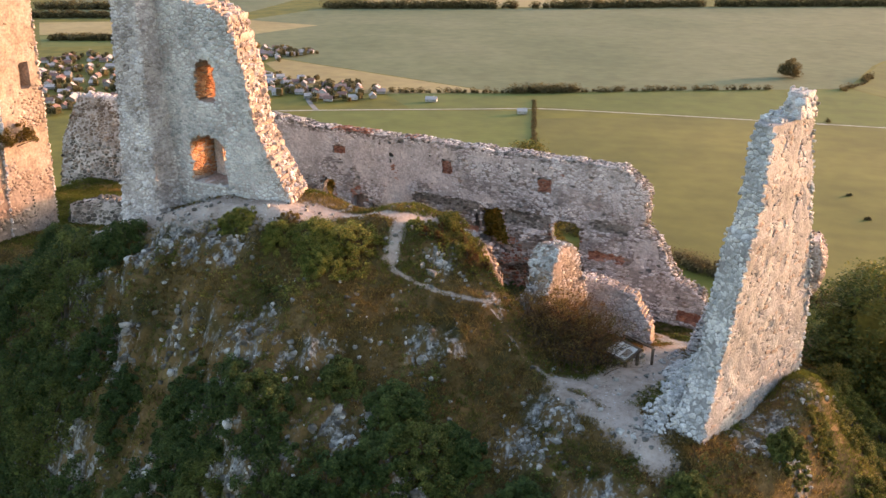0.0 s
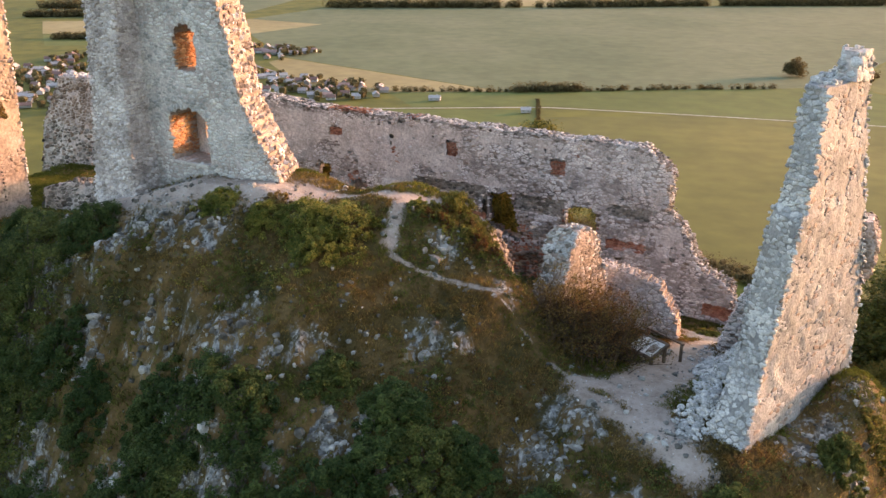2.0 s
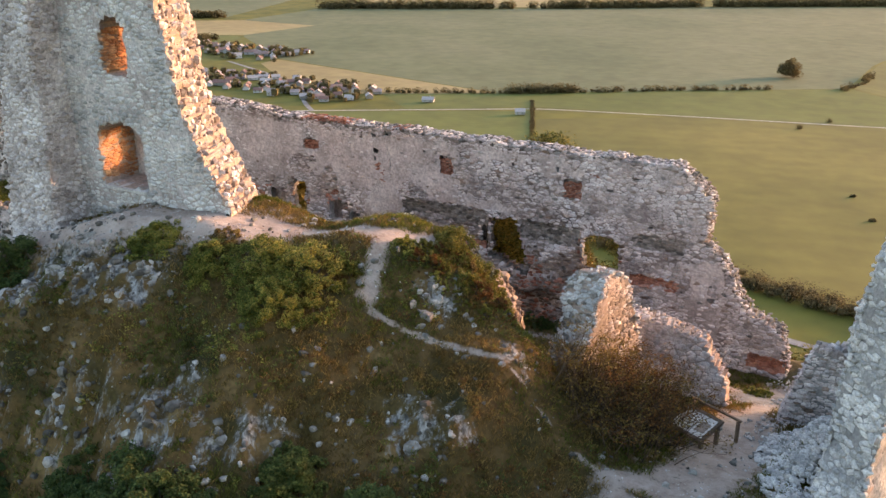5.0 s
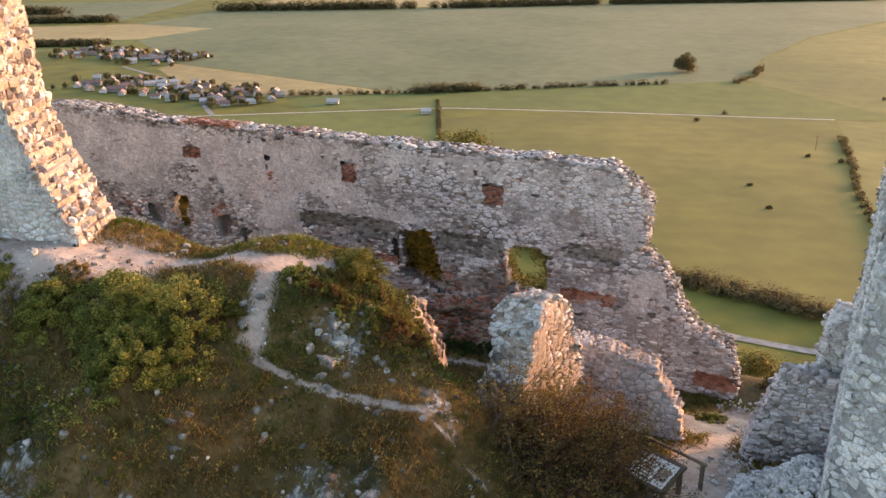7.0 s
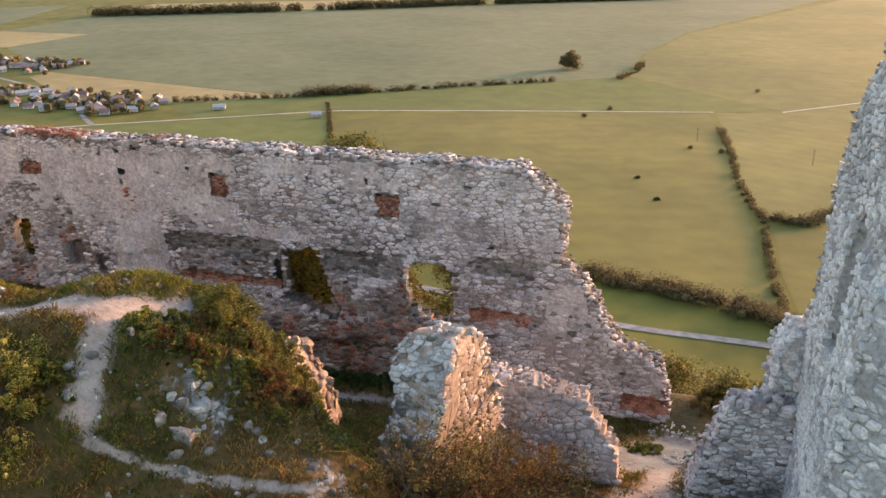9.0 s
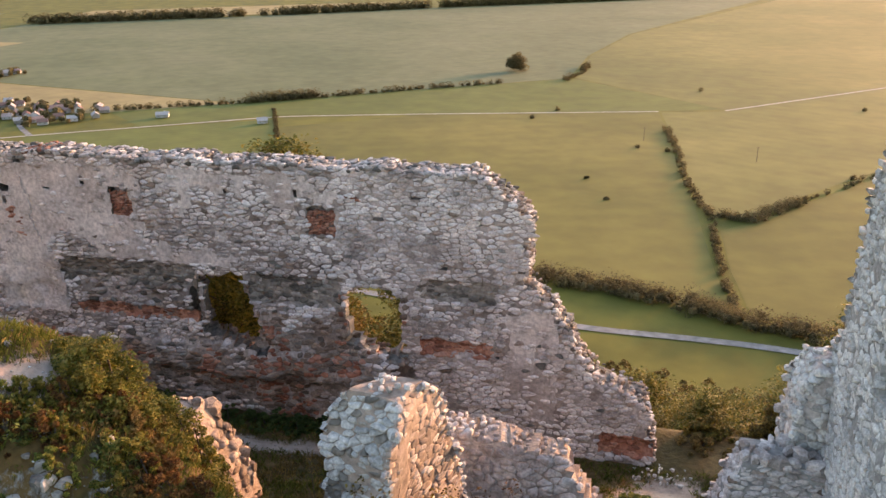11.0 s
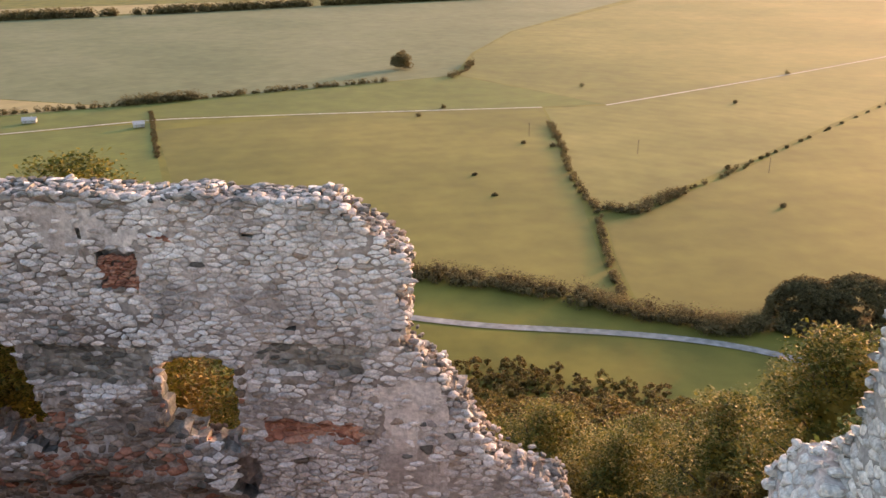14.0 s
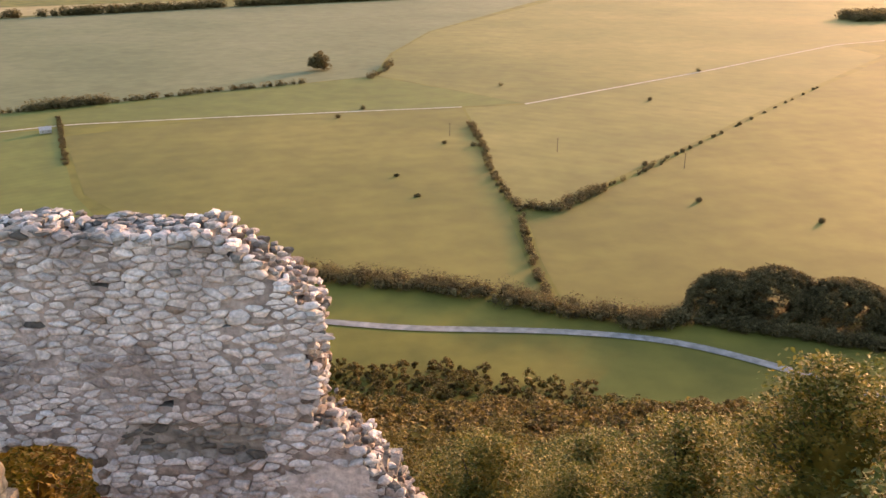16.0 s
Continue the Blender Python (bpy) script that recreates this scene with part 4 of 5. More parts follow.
# gable pier, towers and walls further west
rng = random.Random(14)
ruin("wall_pier", [(2.5, box4(-39.8, -36.4, 31.5, 34.2)), (10, box4(-39.3, -36.9, 32.05, 34.2)), (19.2, box4(-38.9, -37.2, 32.3, 34.2))], [M_STONE, M_STONE, M_STONE, M_STONE], 0.2, rng, "torn corner pier of the gable wall", coarse=True, proud=0.06)
flank = lambda u, v: M_PLASTER if n3(u, v, 61, 0.6) + rng.uniform(-0.3, 0.3) > 0.25 else None
ruin("tower_west", [(0.5, box4(-57, -49.9, 31.2, 34.6)), (6.5, box4(-57, -49.4, 31.4, 34.6)), (17, box4(-56, -48.6, 31.6, 34.3)), (21, box4(-56, -48.5, 31.7, 34.2))], [M_STONE, flank, M_STONE, M_STONE], 0.24, rng, "tall ruined tower with pale plastered flank and slit window", coarse=True, proud=0.03, core_mat=M_PLASTER,
     dent=lambda k, u, z: 0.7 if k == 1 and 11.3 < z < 12.9 and 0.25 < u < 0.75 else 0.0, cut=lambda k, u, z: k == 1 and 11.2 < z < 13.0 and 0.15 < u < 0.85)
# The south face gets dark stone, so its shade is in the colour.
ruin("wall_buttress", [(0.0, box4(-58, -50.0, 29.6, 33)), (4, box4(-57.5, -49.6, 30.0, 33)), (8.0, box4(-57, -49.5, 30.6, 33))], [M_DARK, flank, M_STONE, M_STONE], 0.24, rng, "broad ruined buttress at the tower foot", coarse=True, proud=0.03, core_mat=M_PLASTER)
ruin("wall_west", [(-1.0, box4(-66, -56.0, 46.8, 48.6)), (3.5, box4(-65, -55.6, 47.0, 48.4)), (7.5, box4(-62.3, -55.4, 47.1, 48.2))], [lambda u, v: M_DARK if v < 3.6 and rng.random() < 0.7 else M_EARTHY] * 4, 0.28, rng, "ruined western wall with small holes", coarse=True, proud=0.04)
ruin("wall_court", [(0.5, box4(-49.2, -42.0, 34.9, 36.0)), (3.6, box4(-48.7, -42.0, 35.0, 35.9)), (4.3, box4(-46, -42.0, 35.0, 35.9))], [M_DARK] * 4, 0.3, rng, "low dark ruined wall before the grass", coarse=True, proud=0.04)

# ---- the plain ----
PLAIN = -190.0


def sheet(name, pts, mat, z, label, category):
    """A flat patch of land with the given corners."""
    return tagged(mesh_object(name, [(x, y, z) for x, y in pts], [tuple(range(len(pts)))], mat), label, category, kind="structure")


def field_material(name, a, b, c, stripe=0.0, turn=0.0):
    m = material(name, [a, b, c], 0.004, fine=0.045, bump=0, detail=6, soft=True)
    if stripe:
        n, l = m.node_tree.nodes, m.node_tree.links
        geo = n.new("ShaderNodeNewGeometry")
        mp = n.new("ShaderNodeMapping")
        mp.inputs["Rotation"].default_value = (0, 0, radians(turn))
        l.new(geo.outputs["Position"], mp.inputs["Vector"])
        wv = n.new("ShaderNodeTexWave")
        wv.inputs["Scale"].default_value, wv.inputs["Distortion"].default_value = stripe, 2.0
        l.new(mp.outputs[0], wv.inputs["Vector"])
        mx = n.new("ShaderNodeMixRGB")
        mx.blend_type = "MULTIPLY"
        mx.inputs["Fac"].default_value = 0.05
        base = n["Principled BSDF"].inputs["Base Color"].links[0].from_socket
        l.new(base, mx.inputs["Color1"])
        l.new(wv.outputs["Color"], mx.inputs["Color2"])
        l.new(mx.outputs[0], n["Principled BSDF"].inputs["Base Color"])
    return m


F_GREY = field_material("grey_green_crop", (0.105, 0.12, 0.055), (0.13, 0.14, 0.065), (0.155, 0.16, 0.08), 0.02, 35)
F_TAN = field_material("ripe_grain", (0.25, 0.195, 0.08), (0.29, 0.225, 0.095), (0.32, 0.255, 0.115), 0.03, 20)
F_OLIVE = field_material("olive_meadow", (0.1, 0.097, 0.02), (0.14, 0.125, 0.027), (0.187, 0.157, 0.037), 0.012, 70)
F_GREEN = field_material("green_crop", (0.095, 0.11, 0.022), (0.12, 0.13, 0.028), (0.15, 0.15, 0.036), 0.03, 50)
F_LIGHT = field_material("pale_grass", (0.122, 0.12, 0.032), (0.163, 0.148, 0.04), (0.205, 0.178, 0.052), 0.015, 120)
FIELDS = [
    (F_GREY, [(-1206, 1313), (-1420, 1540), (-1440, 1850), (-1056, 2070), (-583, 2400), (350, 2950), (-60, 1850), (-116, 1526), (-125, 1290), (-214, 1228), (-465, 1060), (-513, 1030), (-955, 1120)], "wide grey-green crop field on the plain"),
    (F_TAN, [(-955, 1115), (-515, 1027), (-637, 944), (-700, 925), (-800, 950), (-950, 1068)], "ripe tan grain field near the village"),
    (F_TAN, [(-1781, 1271), (-1420, 1545), (-1210, 1538), (-1225, 1334), (-1582, 1125)], "ripe grain strip beyond the village"),
    (F_GREEN, [(-652, 812), (-424, 945), (-357, 793), (-313, 702), (-215, 560), (-520, 520)], "green crop field beside the track"),
    (F_GREEN, [(-640, 946), (-465, 1050), (-214, 1222), (-122, 1288), (76, 1092), (0, 1070), (-265, 1008), (-424, 972), (-560, 880)], "narrow green strip along the hedge"),
    (F_OLIVE, [(-405, 905), (-265, 998), (0, 1062), (9, 960), (20, 785), (28, 707), (36, 560), (42, 500), (-11, 520), (-94, 538), (-200, 590), (-305, 702)], "broad olive-gold meadow"),
    (F_LIGHT, [(3, 1062), (76, 1081), (354, 1332), (683, 1650), (700, 1515), (284, 966), (186, 832), (105, 730), (69, 676), (36, 680), (26, 785), (14, 950)], "pale grass field between two hedges"),
    (F_OLIVE, [(708, 1505), (1400, 2100), (1500, 1200), (700, 420), (320, 400), (180, 455), (105, 470), (52, 497), (46, 560), (44, 640), (72, 668), (194, 826), (290, 962)], "wide ochre meadow on the plain"),
    (F_LIGHT, [(76, 1090), (354, 1342), (683, 1662), (784, 1705), (2300, 2900), (400, 2940), (-54, 1850), (-110, 1526), (-118, 1296)], "pale hazy grassland far off"),
    (F_TAN, [(-1440, 1900), (-1060, 2120), (-640, 2420), (-700, 2620), (-1500, 2200)], "pale grain field behind the avenue"),
    (F_GREY, [(-1490, 1560), (-1850, 1320), (-2300, 1700), (-1700, 2100)], "dull green field far off"),
    (F_GREEN, [(-1560, 1110), (-1230, 1320), (-1190, 1290), (-1190, 1190), (-1420, 1010)], "green field behind the village"),
]
for k, (mat, pts, label) in enumerate(FIELDS):
    sheet("field", pts, mat, PLAIN + 0.04 + 0.01 * k, label, "field")


def ribbon(name, pts, width, mat, z, label, category, follow=False):
    """A road laid along a line."""
    dense = []
    for (ax, ay), (bx, by) in zip(pts, pts[1:]):
        n = max(2, int(math.hypot(bx - ax, by - ay) / 12))
        dense += [(ax + (bx - ax) * i / n, ay + (by - ay) * i / n) for i in range(n)]
    dense.append(pts[-1])
    for _ in range(3):
        dense = [dense[0]] + [((a[0] + 2 * b[0] + c[0]) / 4, (a[1] + 2 * b[1] + c[1]) / 4) for a, b, c in zip(dense, dense[1:], dense[2:])] + [dense[-1]]
    vs, fs = [], []
    for i, (x, y) in enumerate(dense):
        a, b = dense[max(0, i - 1)], dense[min(len(dense) - 1, i + 1)]
        d = math.hypot(b[0] - a[0], b[1] - a[1])
        nx_, ny_ = -(b[1] - a[1]) / d * width / 2, (b[0] - a[0]) / d * width / 2
        for s in (-1, 1):
            vs.append((x + s * nx_, y + s * ny_, max(height(x + s * nx_, y + s * ny_) + 0.4, z) if follow else z))
        if i:
            fs.append((2 * i - 2, 2 * i - 1, 2 * i + 1, 2 * i))
    return tagged(mesh_object(name, vs, fs, mat), label, category, kind="structure")


ribbon("road", [(-260, 500), (-160, 480), (-72, 465), (-35, 458), (19, 457.5), (63, 454.5), (106, 445), (149, 417), (200, 375), (320, 260)], 6.5, M_ROAD, PLAIN + 0.4, "pale grey country road curving below the hill", "road", True)
ribbon("road_track", [(-700, 780), (-652, 815), (-424, 960), (-265, 1003), (0, 1066)], 4.0, M_TRACK, PLAIN + 0.3, "pale farm track between fields", "road")
ribbon("road_track", [(76, 1085), (354, 1337), (683, 1656), (800, 1720)], 4.0, M_TRACK, PLAIN + 0.3, "pale farm track across the grassland", "road")
ribbon("road_village", [(-1010, 1060), (-773, 950), (-690, 850), (-650, 815)], 6.0, M_ROAD, PLAIN + 0.35, "grey village road", "road")

# ---- leaves, trees and hedges ----


def leaf_cloud(clumps, per, leaf, rng, jitter=1.0):
    """Leaves as small bent quads scattered through round clumps: (x, y, z, radius)."""
    g = np.random.default_rng(rng.randrange(1 << 30))
    c = np.repeat(np.array([q[:4] for q in clumps], dtype=float).reshape(-1, 4), per, axis=0)
    n = len(c)
    d = g.normal(size=(n, 3))
    d /= np.linalg.norm(d, axis=1)[:, None]
    k = np.where(g.random(n) < 0.65, g.uniform(0.75, 1.08, n), g.random(n) ** 0.33) * c[:, 3]
    p = c[:, :3] + d * k[:, None] * np.array((1, 1, 0.85))
    t, e, s = g.uniform(0, 6.283, n), g.uniform(-0.9, 0.9, n), leaf * g.uniform(0.6, 1.3, n)
    u = np.stack((np.cos(t) * s, np.sin(t) * s, np.sin(e) * s * 0.7), 1)
    w = np.stack((-np.sin(t) * s * 0.55, np.cos(t) * s * 0.55, g.uniform(-0.5, 0.5, n) * s), 1)
    lift = np.stack((0 * s, 0 * s, 0.15 * s), 1)
    vs = np.stack((p - u, p + w + lift, p + u, p - w + lift), 1).reshape(-1, 3)
    return [tuple(v) for v in vs.tolist()], [(i, i + 1, i + 2, i + 3) for i in range(0, 4 * n, 4)]


def limb(a, b, r0, r1, seg=6):
    """A tapered round stick from a to b."""
    a, b = Vector(a), Vector(b)
    q = (b - a).to_track_quat("Z", "Y")
    vs, fs = [], []
    for p, r in ((a, r0), (b, r1)):
        for k in range(seg):
            t = 6.2832 * k / seg
            vs.append(p + q @ Vector((r * math.cos(t), r * math.sin(t), 0)))
    for k in range(seg):
        j = (k + 1) % seg
        fs.append((k, j, seg + j, seg + k))
    fs.append(tuple(range(seg, 2 * seg)))
    return vs, fs


def make_tree(name, tall, wide, mat, rng, label, clumps=44, per=170, leaf=0.14, bare_to=0.1):
    """A tree: tapered trunk with limbs, and a crown of leaf clumps with gaps."""
    ob = tagged(new(name), label, "tree")
    sticks = []
    lean = (rng.uniform(-0.05, 0.05) * tall, rng.uniform(-0.05, 0.05) * tall)
    mid = (lean[0] * 0.5, lean[1] * 0.5, tall * 0.4)
    sticks.append(limb((0, 0, -0.6), mid, tall * 0.022, tall * 0.015))
    sticks.append(limb(mid, (lean[0], lean[1], tall * 0.85), tall * 0.015, tall * 0.004))
    cl = []
    for k in range(clumps):
        a = rng.uniform(0, 6.283)
        h = rng.uniform(bare_to, 0.97)
        spread = wide * math.sin(math.pi * min(0.97, max(0.12, (h - bare_to * 0.6) / (1 - bare_to * 0.6)))) ** 0.7 * rng.uniform(0.35, 1.0)
        c = (lean[0] * h + spread * math.cos(a), lean[1] * h + spread * math.sin(a), tall * h, wide * rng.uniform(0.26, 0.44))
        cl.append(c)
        if k % 2 == 0:
            sticks.append(limb((lean[0] * h * 0.6, lean[1] * h * 0.6, tall * h * 0.62), c[:3], tall * 0.007, tall * 0.002, 4))
    mesh_object("trunk", *join(*sticks), M_BARK, ob)
    # Solid lumps added within the leaves to block light from behind.
    heart = [boulder((lean[0] * h, lean[1] * h, tall * h), wide * q, rng, 1.0) for h, q in ((0.35, 0.34), (0.55, 0.4), (0.72, 0.3))]
    mesh_object("crown_heart", *join(*heart), mat, ob, "dense shaded heart of the crown")
    mesh_object("crown", *leaf_cloud(cl, per, leaf, rng), mat, ob)
    return ob


def plant(ob, x, y, scale, rng, sink=0.2, z=None):
    g = height(x, y) if z is None else z
    m = pose(x, y, g - sink, 0, 0, rng.uniform(0, 360)) @ Matrix.Diagonal((scale * rng.uniform(0.9, 1.1), scale * rng.uniform(0.9, 1.1), scale, 1))
    c = copy_thing(ob, Matrix())
    c.matrix_basis = m
    return c


rng = random.Random(21)
KINDS = []
for k, (tall, wide, mat) in enumerate(((9, 3.0, M_LEAF), (10, 3.4, M_LEAFGOLD), (8, 3.0, M_LEAFGOLD), (9, 3.6, M_LEAF), (7, 3.0, M_LEAFDARK), (8, 3.3, M_LEAFBROWN))):
    KINDS.append(make_tree("tree", tall, wide, mat, rng, ("green", "golden-green", "yellowish", "broad green", "dark green", "russet")[k] + " leafy deciduous tree on the slope"))
    KINDS[-1]["group"] = "trees on the slope"
# the first of each kind takes its own place on the slope
for ob, (x, y) in zip(KINDS, ((-34, 60), (-30, 62), (10, 95), (4, 100), (-2, 104), (-6, 98))):
    ob.matrix_basis = pose(x, y, height(x, y) - 0.3) @ Matrix.Scale(0.7, 4)
taken, woods = {}, []
for _ in range(14000):
    y = 54.5 + 350 * rng.random() ** 1.45 if rng.random() < 0.6 else rng.uniform(260, 418)
    x = rng.uniform(-45 - 0.35 * (y - 50), 25 + 0.62 * (y - 50))
    gap = 2.9 + 0.5 * smooth(70, 110, y) + 1.0 * smooth(110, 180, y)
    cx, cy = int(x // 5), int(y // 5)
    if any(abs(x - a) < gap and abs(y - b) < gap for i in (-1, 0, 1) for j in (-1, 0, 1) for a, b in taken.get((cx + i, cy + j), ())):
        continue
    far = (425 - 0.22 * (x + 66) if x < 5 else 409 - 0.4 * (x - 5)) + 16 * n3(x, y, 50, 0.02)
    if y > far or (y > 150 and x > 105 + 8 * n3(x, y, 51, 0.03)) or (y < 60 and -12 < x < 2):
        continue
    taken.setdefault((cx, cy), []).append((x, y))
    s = rng.uniform(0.55, 0.95) * (0.55 if y < 76 and -22 < x < 4 else 1.0)
    if y < 130 and -36 < x < 70:
        plant(KINDS[rng.choice((0, 1, 1, 1, 2, 2, 3, 5, 5))], x, y, s * rng.uniform(0.8, 1.25), rng)
    else:
        woods.append((x, y, 1.15 * s * rng.uniform(0.65, 1.4)))
gold, brown, hearts = [], [], []
for x, y, s in woods:
    g = height(x, y)
    bunch = gold if n3(x, y, 52, 0.03) + rng.uniform(-0.3, 0.3) > 0.12 else brown
    # A lump added inside each crown keeps light from passing through.
    hearts.append(rubble_stone((x, y, g + 1.5 * s), 1.6 * s, rng, 1.0))
    for _ in range(10):
        a, e, q = rng.uniform(0, 6.283), math.asin(rng.uniform(-0.15, 1.0)), 2.9 * s * rng.uniform(0.75, 1.0)
        bunch.append((x + 1.1 * q * math.cos(a) * math.cos(e), y + 1.1 * q * math.sin(a) * math.cos(e), g + 2.6 * s + q * math.sin(e), 1.0 * s * rng.uniform(0.7, 1.25)))
for bunch, mat in ((gold, M_LEAFGOLD), (brown, M_LEAFBROWN)):
    tagged(mesh_object("woodland", *leaf_cloud(bunch, 40, 0.52, rng), mat), "golden-brown woodland canopy covering the slope", "wood", kind="stuff")
tagged(mesh_object("undergrowth", *join(*hearts), M_LEAFBROWN), "solid brown lumps added inside the woodland canopy to block light", "wood", kind="stuff")
# trees close to the ruin
BIG = make_tree("oak_tree", 8.0, 3.0, M_LEAFSUN, random.Random(31), "large green tree beside the wall, sunlit gold in its leaf colour", clumps=80, per=330, leaf=0.075, bare_to=0.08)
BIG.matrix_basis = pose(-1.8, 56.0, -6.9)
plant(BIG, 1.8, 55.5, 0.9, rng, z=-7.5)
plant(BIG, 3.6, 58.5, 1.0, rng, z=-10.0)
plant(BIG, -23.8, 52.4, 1.0, rng, z=-1.15)
plant(BIG, -27.0, 53.6, 0.9, rng, z=-2.2)
plant(BIG, -19.0, 53.5, 0.8, rng, z=-3.0)
plant(BIG, -38.0, 53.2, 0.75, rng, z=-2.5)
for x, y, q in ((5.0, 66.0, 1.15), (-2.0, 68.0, 1.2), (10.0, 70.0, 1.25), (2.0, 75.0, 1.2), (-8.0, 64.0, 0.9), (-11.0, 70.0, 1.1), (14.0, 78.0, 1.3), (-4.0, 80.0, 1.2)):
    plant(BIG, x, y, q, rng, 0.4)
for x, y, z, q in ((-1.6, 47.5, -3.6, 0.85), (-3.0, 49.8, -4.2, 0.72), (0.6, 45.2, -3.8, 0.8), (-0.4, 50.5, -4.0, 0.85)):
    plant(KINDS[3], x, y, q, rng, z=z)
plant(BIG, 2.5, 46.0, 1.05, rng, z=-6.5)
plant(BIG, 0.2, 49.0, 0.9, rng, z=-6.8)
plant(BIG, 5.5, 48.5, 1.0, rng, z=-8.0)
plant(BIG, 1.5, 41.5, 0.75, rng, z=-7.0)
plant(BIG, 4.5, 42.0, 0.9, rng, z=-8.5)


def hedge(name, pts, wide, tall, mat, rng, label, gap=0.0, per=9, leaf=1.1, category="hedge"):
    """A row of shrubs along a line, as one leafy mass."""
    cl = []
    for (ax, ay), (bx, by) in zip(pts, pts[1:]):
        d = math.hypot(bx - ax, by - ay)
        n = int(d / (tall * (0.09 if gap < 0.1 else 0.19 if gap < 0.4 else 0.3)) * max(1, wide / tall * 0.9)) + 1
        for i in range(n):
            if noise.noise((ax + i * 0.13 * tall, by, 3.3)) * 0.5 + 0.5 < gap:
                continue
            t = (i + rng.random()) / n
            x, y = ax + (bx - ax) * t + rng.uniform(-0.5, 0.5) * wide, ay + (by - ay) * t + rng.uniform(-0.5, 0.5) * wide
            r = tall * rng.uniform(0.28 if gap < 0.4 else 0.16, 0.52)
            cl.append((x, y, max(height(x, y), PLAIN) + r * 0.75, r))
    vs, fs = leaf_cloud(cl, per * 8, leaf * 0.6, rng)
    bl = [boulder((c[0], c[1], c[2] - 0.25 * c[3]), c[3] * 0.38, rng, 0.9) for c in cl]
    return tagged(mesh_object(name, *join((vs, fs), *bl), mat), label, category, kind="stuff")


rng = random.Random(22)
hedge("hedgerow", [(-660, 945), (-465, 1053), (-324, 1160), (-214, 1226)], 9, 10, M_HEDGE_HAZED, rng, "dark hedgerow with trees along a field", 0.42, leaf=1.6)
hedge("hedgerow", [(-500, 1035), (-430, 1085)], 12, 17, M_HEDGE_HAZED, rng, "dark trees by the crossroads", leaf=1.8)
hedge("hedgerow", [(8, 975), (14, 917), (23, 785), (31, 707), (40, 672)], 6, 7, M_HEDGE_HAZED, rng, "dark bushy hedge climbing the meadow", 0.45)
hedge("hedgerow", [(40, 672), (70, 668), (108, 724)], 12, 9, M_HEDGE_HAZED, rng, "dense dark hedge corner", 0.2)
hedge("hedgerow", [(108, 724), (137, 754), (192, 830)], 5, 6, M_HEDGE_HAZED, rng, "dark hedge between meadows", 0.6)
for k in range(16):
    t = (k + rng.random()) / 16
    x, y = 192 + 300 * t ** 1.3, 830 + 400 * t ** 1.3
    hedge("shrub", [(x, y), (x + 2, y + 3)], 1.5, rng.uniform(1.5, 4.5), M_HEDGE_HAZED, rng, "small shrub on the line between two meadows", leaf=0.8, category="shrub")
hedge("hedgerow", [(41, 672), (39, 622), (41, 562), (42, 515), (46, 492)], 4, 6, M_HEDGE_HAZED, rng, "dark hedge running down the meadow", 0.46)
hedge("hedgerow", [(-330, 600), (-200, 560), (-94, 531), (-11, 512), (52, 483), (105, 466)], 18, 13, M_HEDGE_HAZED, rng, "dense dark hedge above the road")
hedge("hedgerow", [(-452, 1000), (-357, 793)], 5, 3.2, M_HEDGE_HAZED, rng, "grey-green hedged lane", 0.5, leaf=0.8)
hedge("hedgerow", [(-128, 1262), (-112, 1330), (-105, 1420)], 8, 12, M_HEDGE_HAZED, rng, "short broken hedge", 0.5, leaf=1.8)
hedge("copse", [(84, 463), (104, 466), (122, 472)], 12, 13, M_HEDGE_HAZED, rng, "dark rounded shrubs at the end of the copse", leaf=1.1, per=14, category="wood")
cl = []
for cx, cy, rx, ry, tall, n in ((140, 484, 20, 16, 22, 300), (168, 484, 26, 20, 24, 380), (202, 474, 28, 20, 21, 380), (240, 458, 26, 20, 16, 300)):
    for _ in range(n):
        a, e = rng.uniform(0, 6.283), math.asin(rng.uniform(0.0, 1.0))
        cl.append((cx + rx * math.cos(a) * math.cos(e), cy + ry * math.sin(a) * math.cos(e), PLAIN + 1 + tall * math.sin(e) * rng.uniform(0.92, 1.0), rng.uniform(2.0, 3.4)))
tagged(mesh_object("copse", *join(leaf_cloud(cl, 70, 0.7, rng), *[rubble_stone(c[:3], c[3] * 0.55, rng, 0.9) for c in cl]), M_HEDGE_HAZED), "dark rounded copse beside the road", "wood", kind="stuff")
hedge("copse", [(128, 464), (150, 460), (175, 452), (215, 436)], 10, 9, M_HEDGE_HAZED, rng, "dark edge of the copse", leaf=1.1, per=14, category="wood")
hedge("avenue", [(-1433, 1863), (-1060, 2082)], 20, 30, M_HEDGE_HAZED, rng, "far dark belt of trees", leaf=4, category="wood")
hedge("avenue", [(-1038, 2096), (-1015, 2110)], 16, 28, M_HEDGE_HAZED, rng, "far tree clump in a gap", leaf=4, category="wood")
hedge("avenue", [(-975, 2130), (-968, 2134)], 8, 24, M_HEDGE_HAZED, rng, "far small tree", leaf=4, category="wood")
hedge("avenue", [(-950, 2146), (-946, 2148)], 8, 24, M_HEDGE_HAZED, rng, "far small tree", leaf=4, category="wood")
hedge("avenue", [(-932, 2156), (-609, 2400)], 20, 30, M_HEDGE_HAZED, rng, "far dark belt of trees", leaf=4, category="wood")
hedge("avenue", [(-580, 2418), (100, 2850)], 20, 30, M_HEDGE_HAZED, rng, "far dark belt of trees", leaf=4, category="wood")
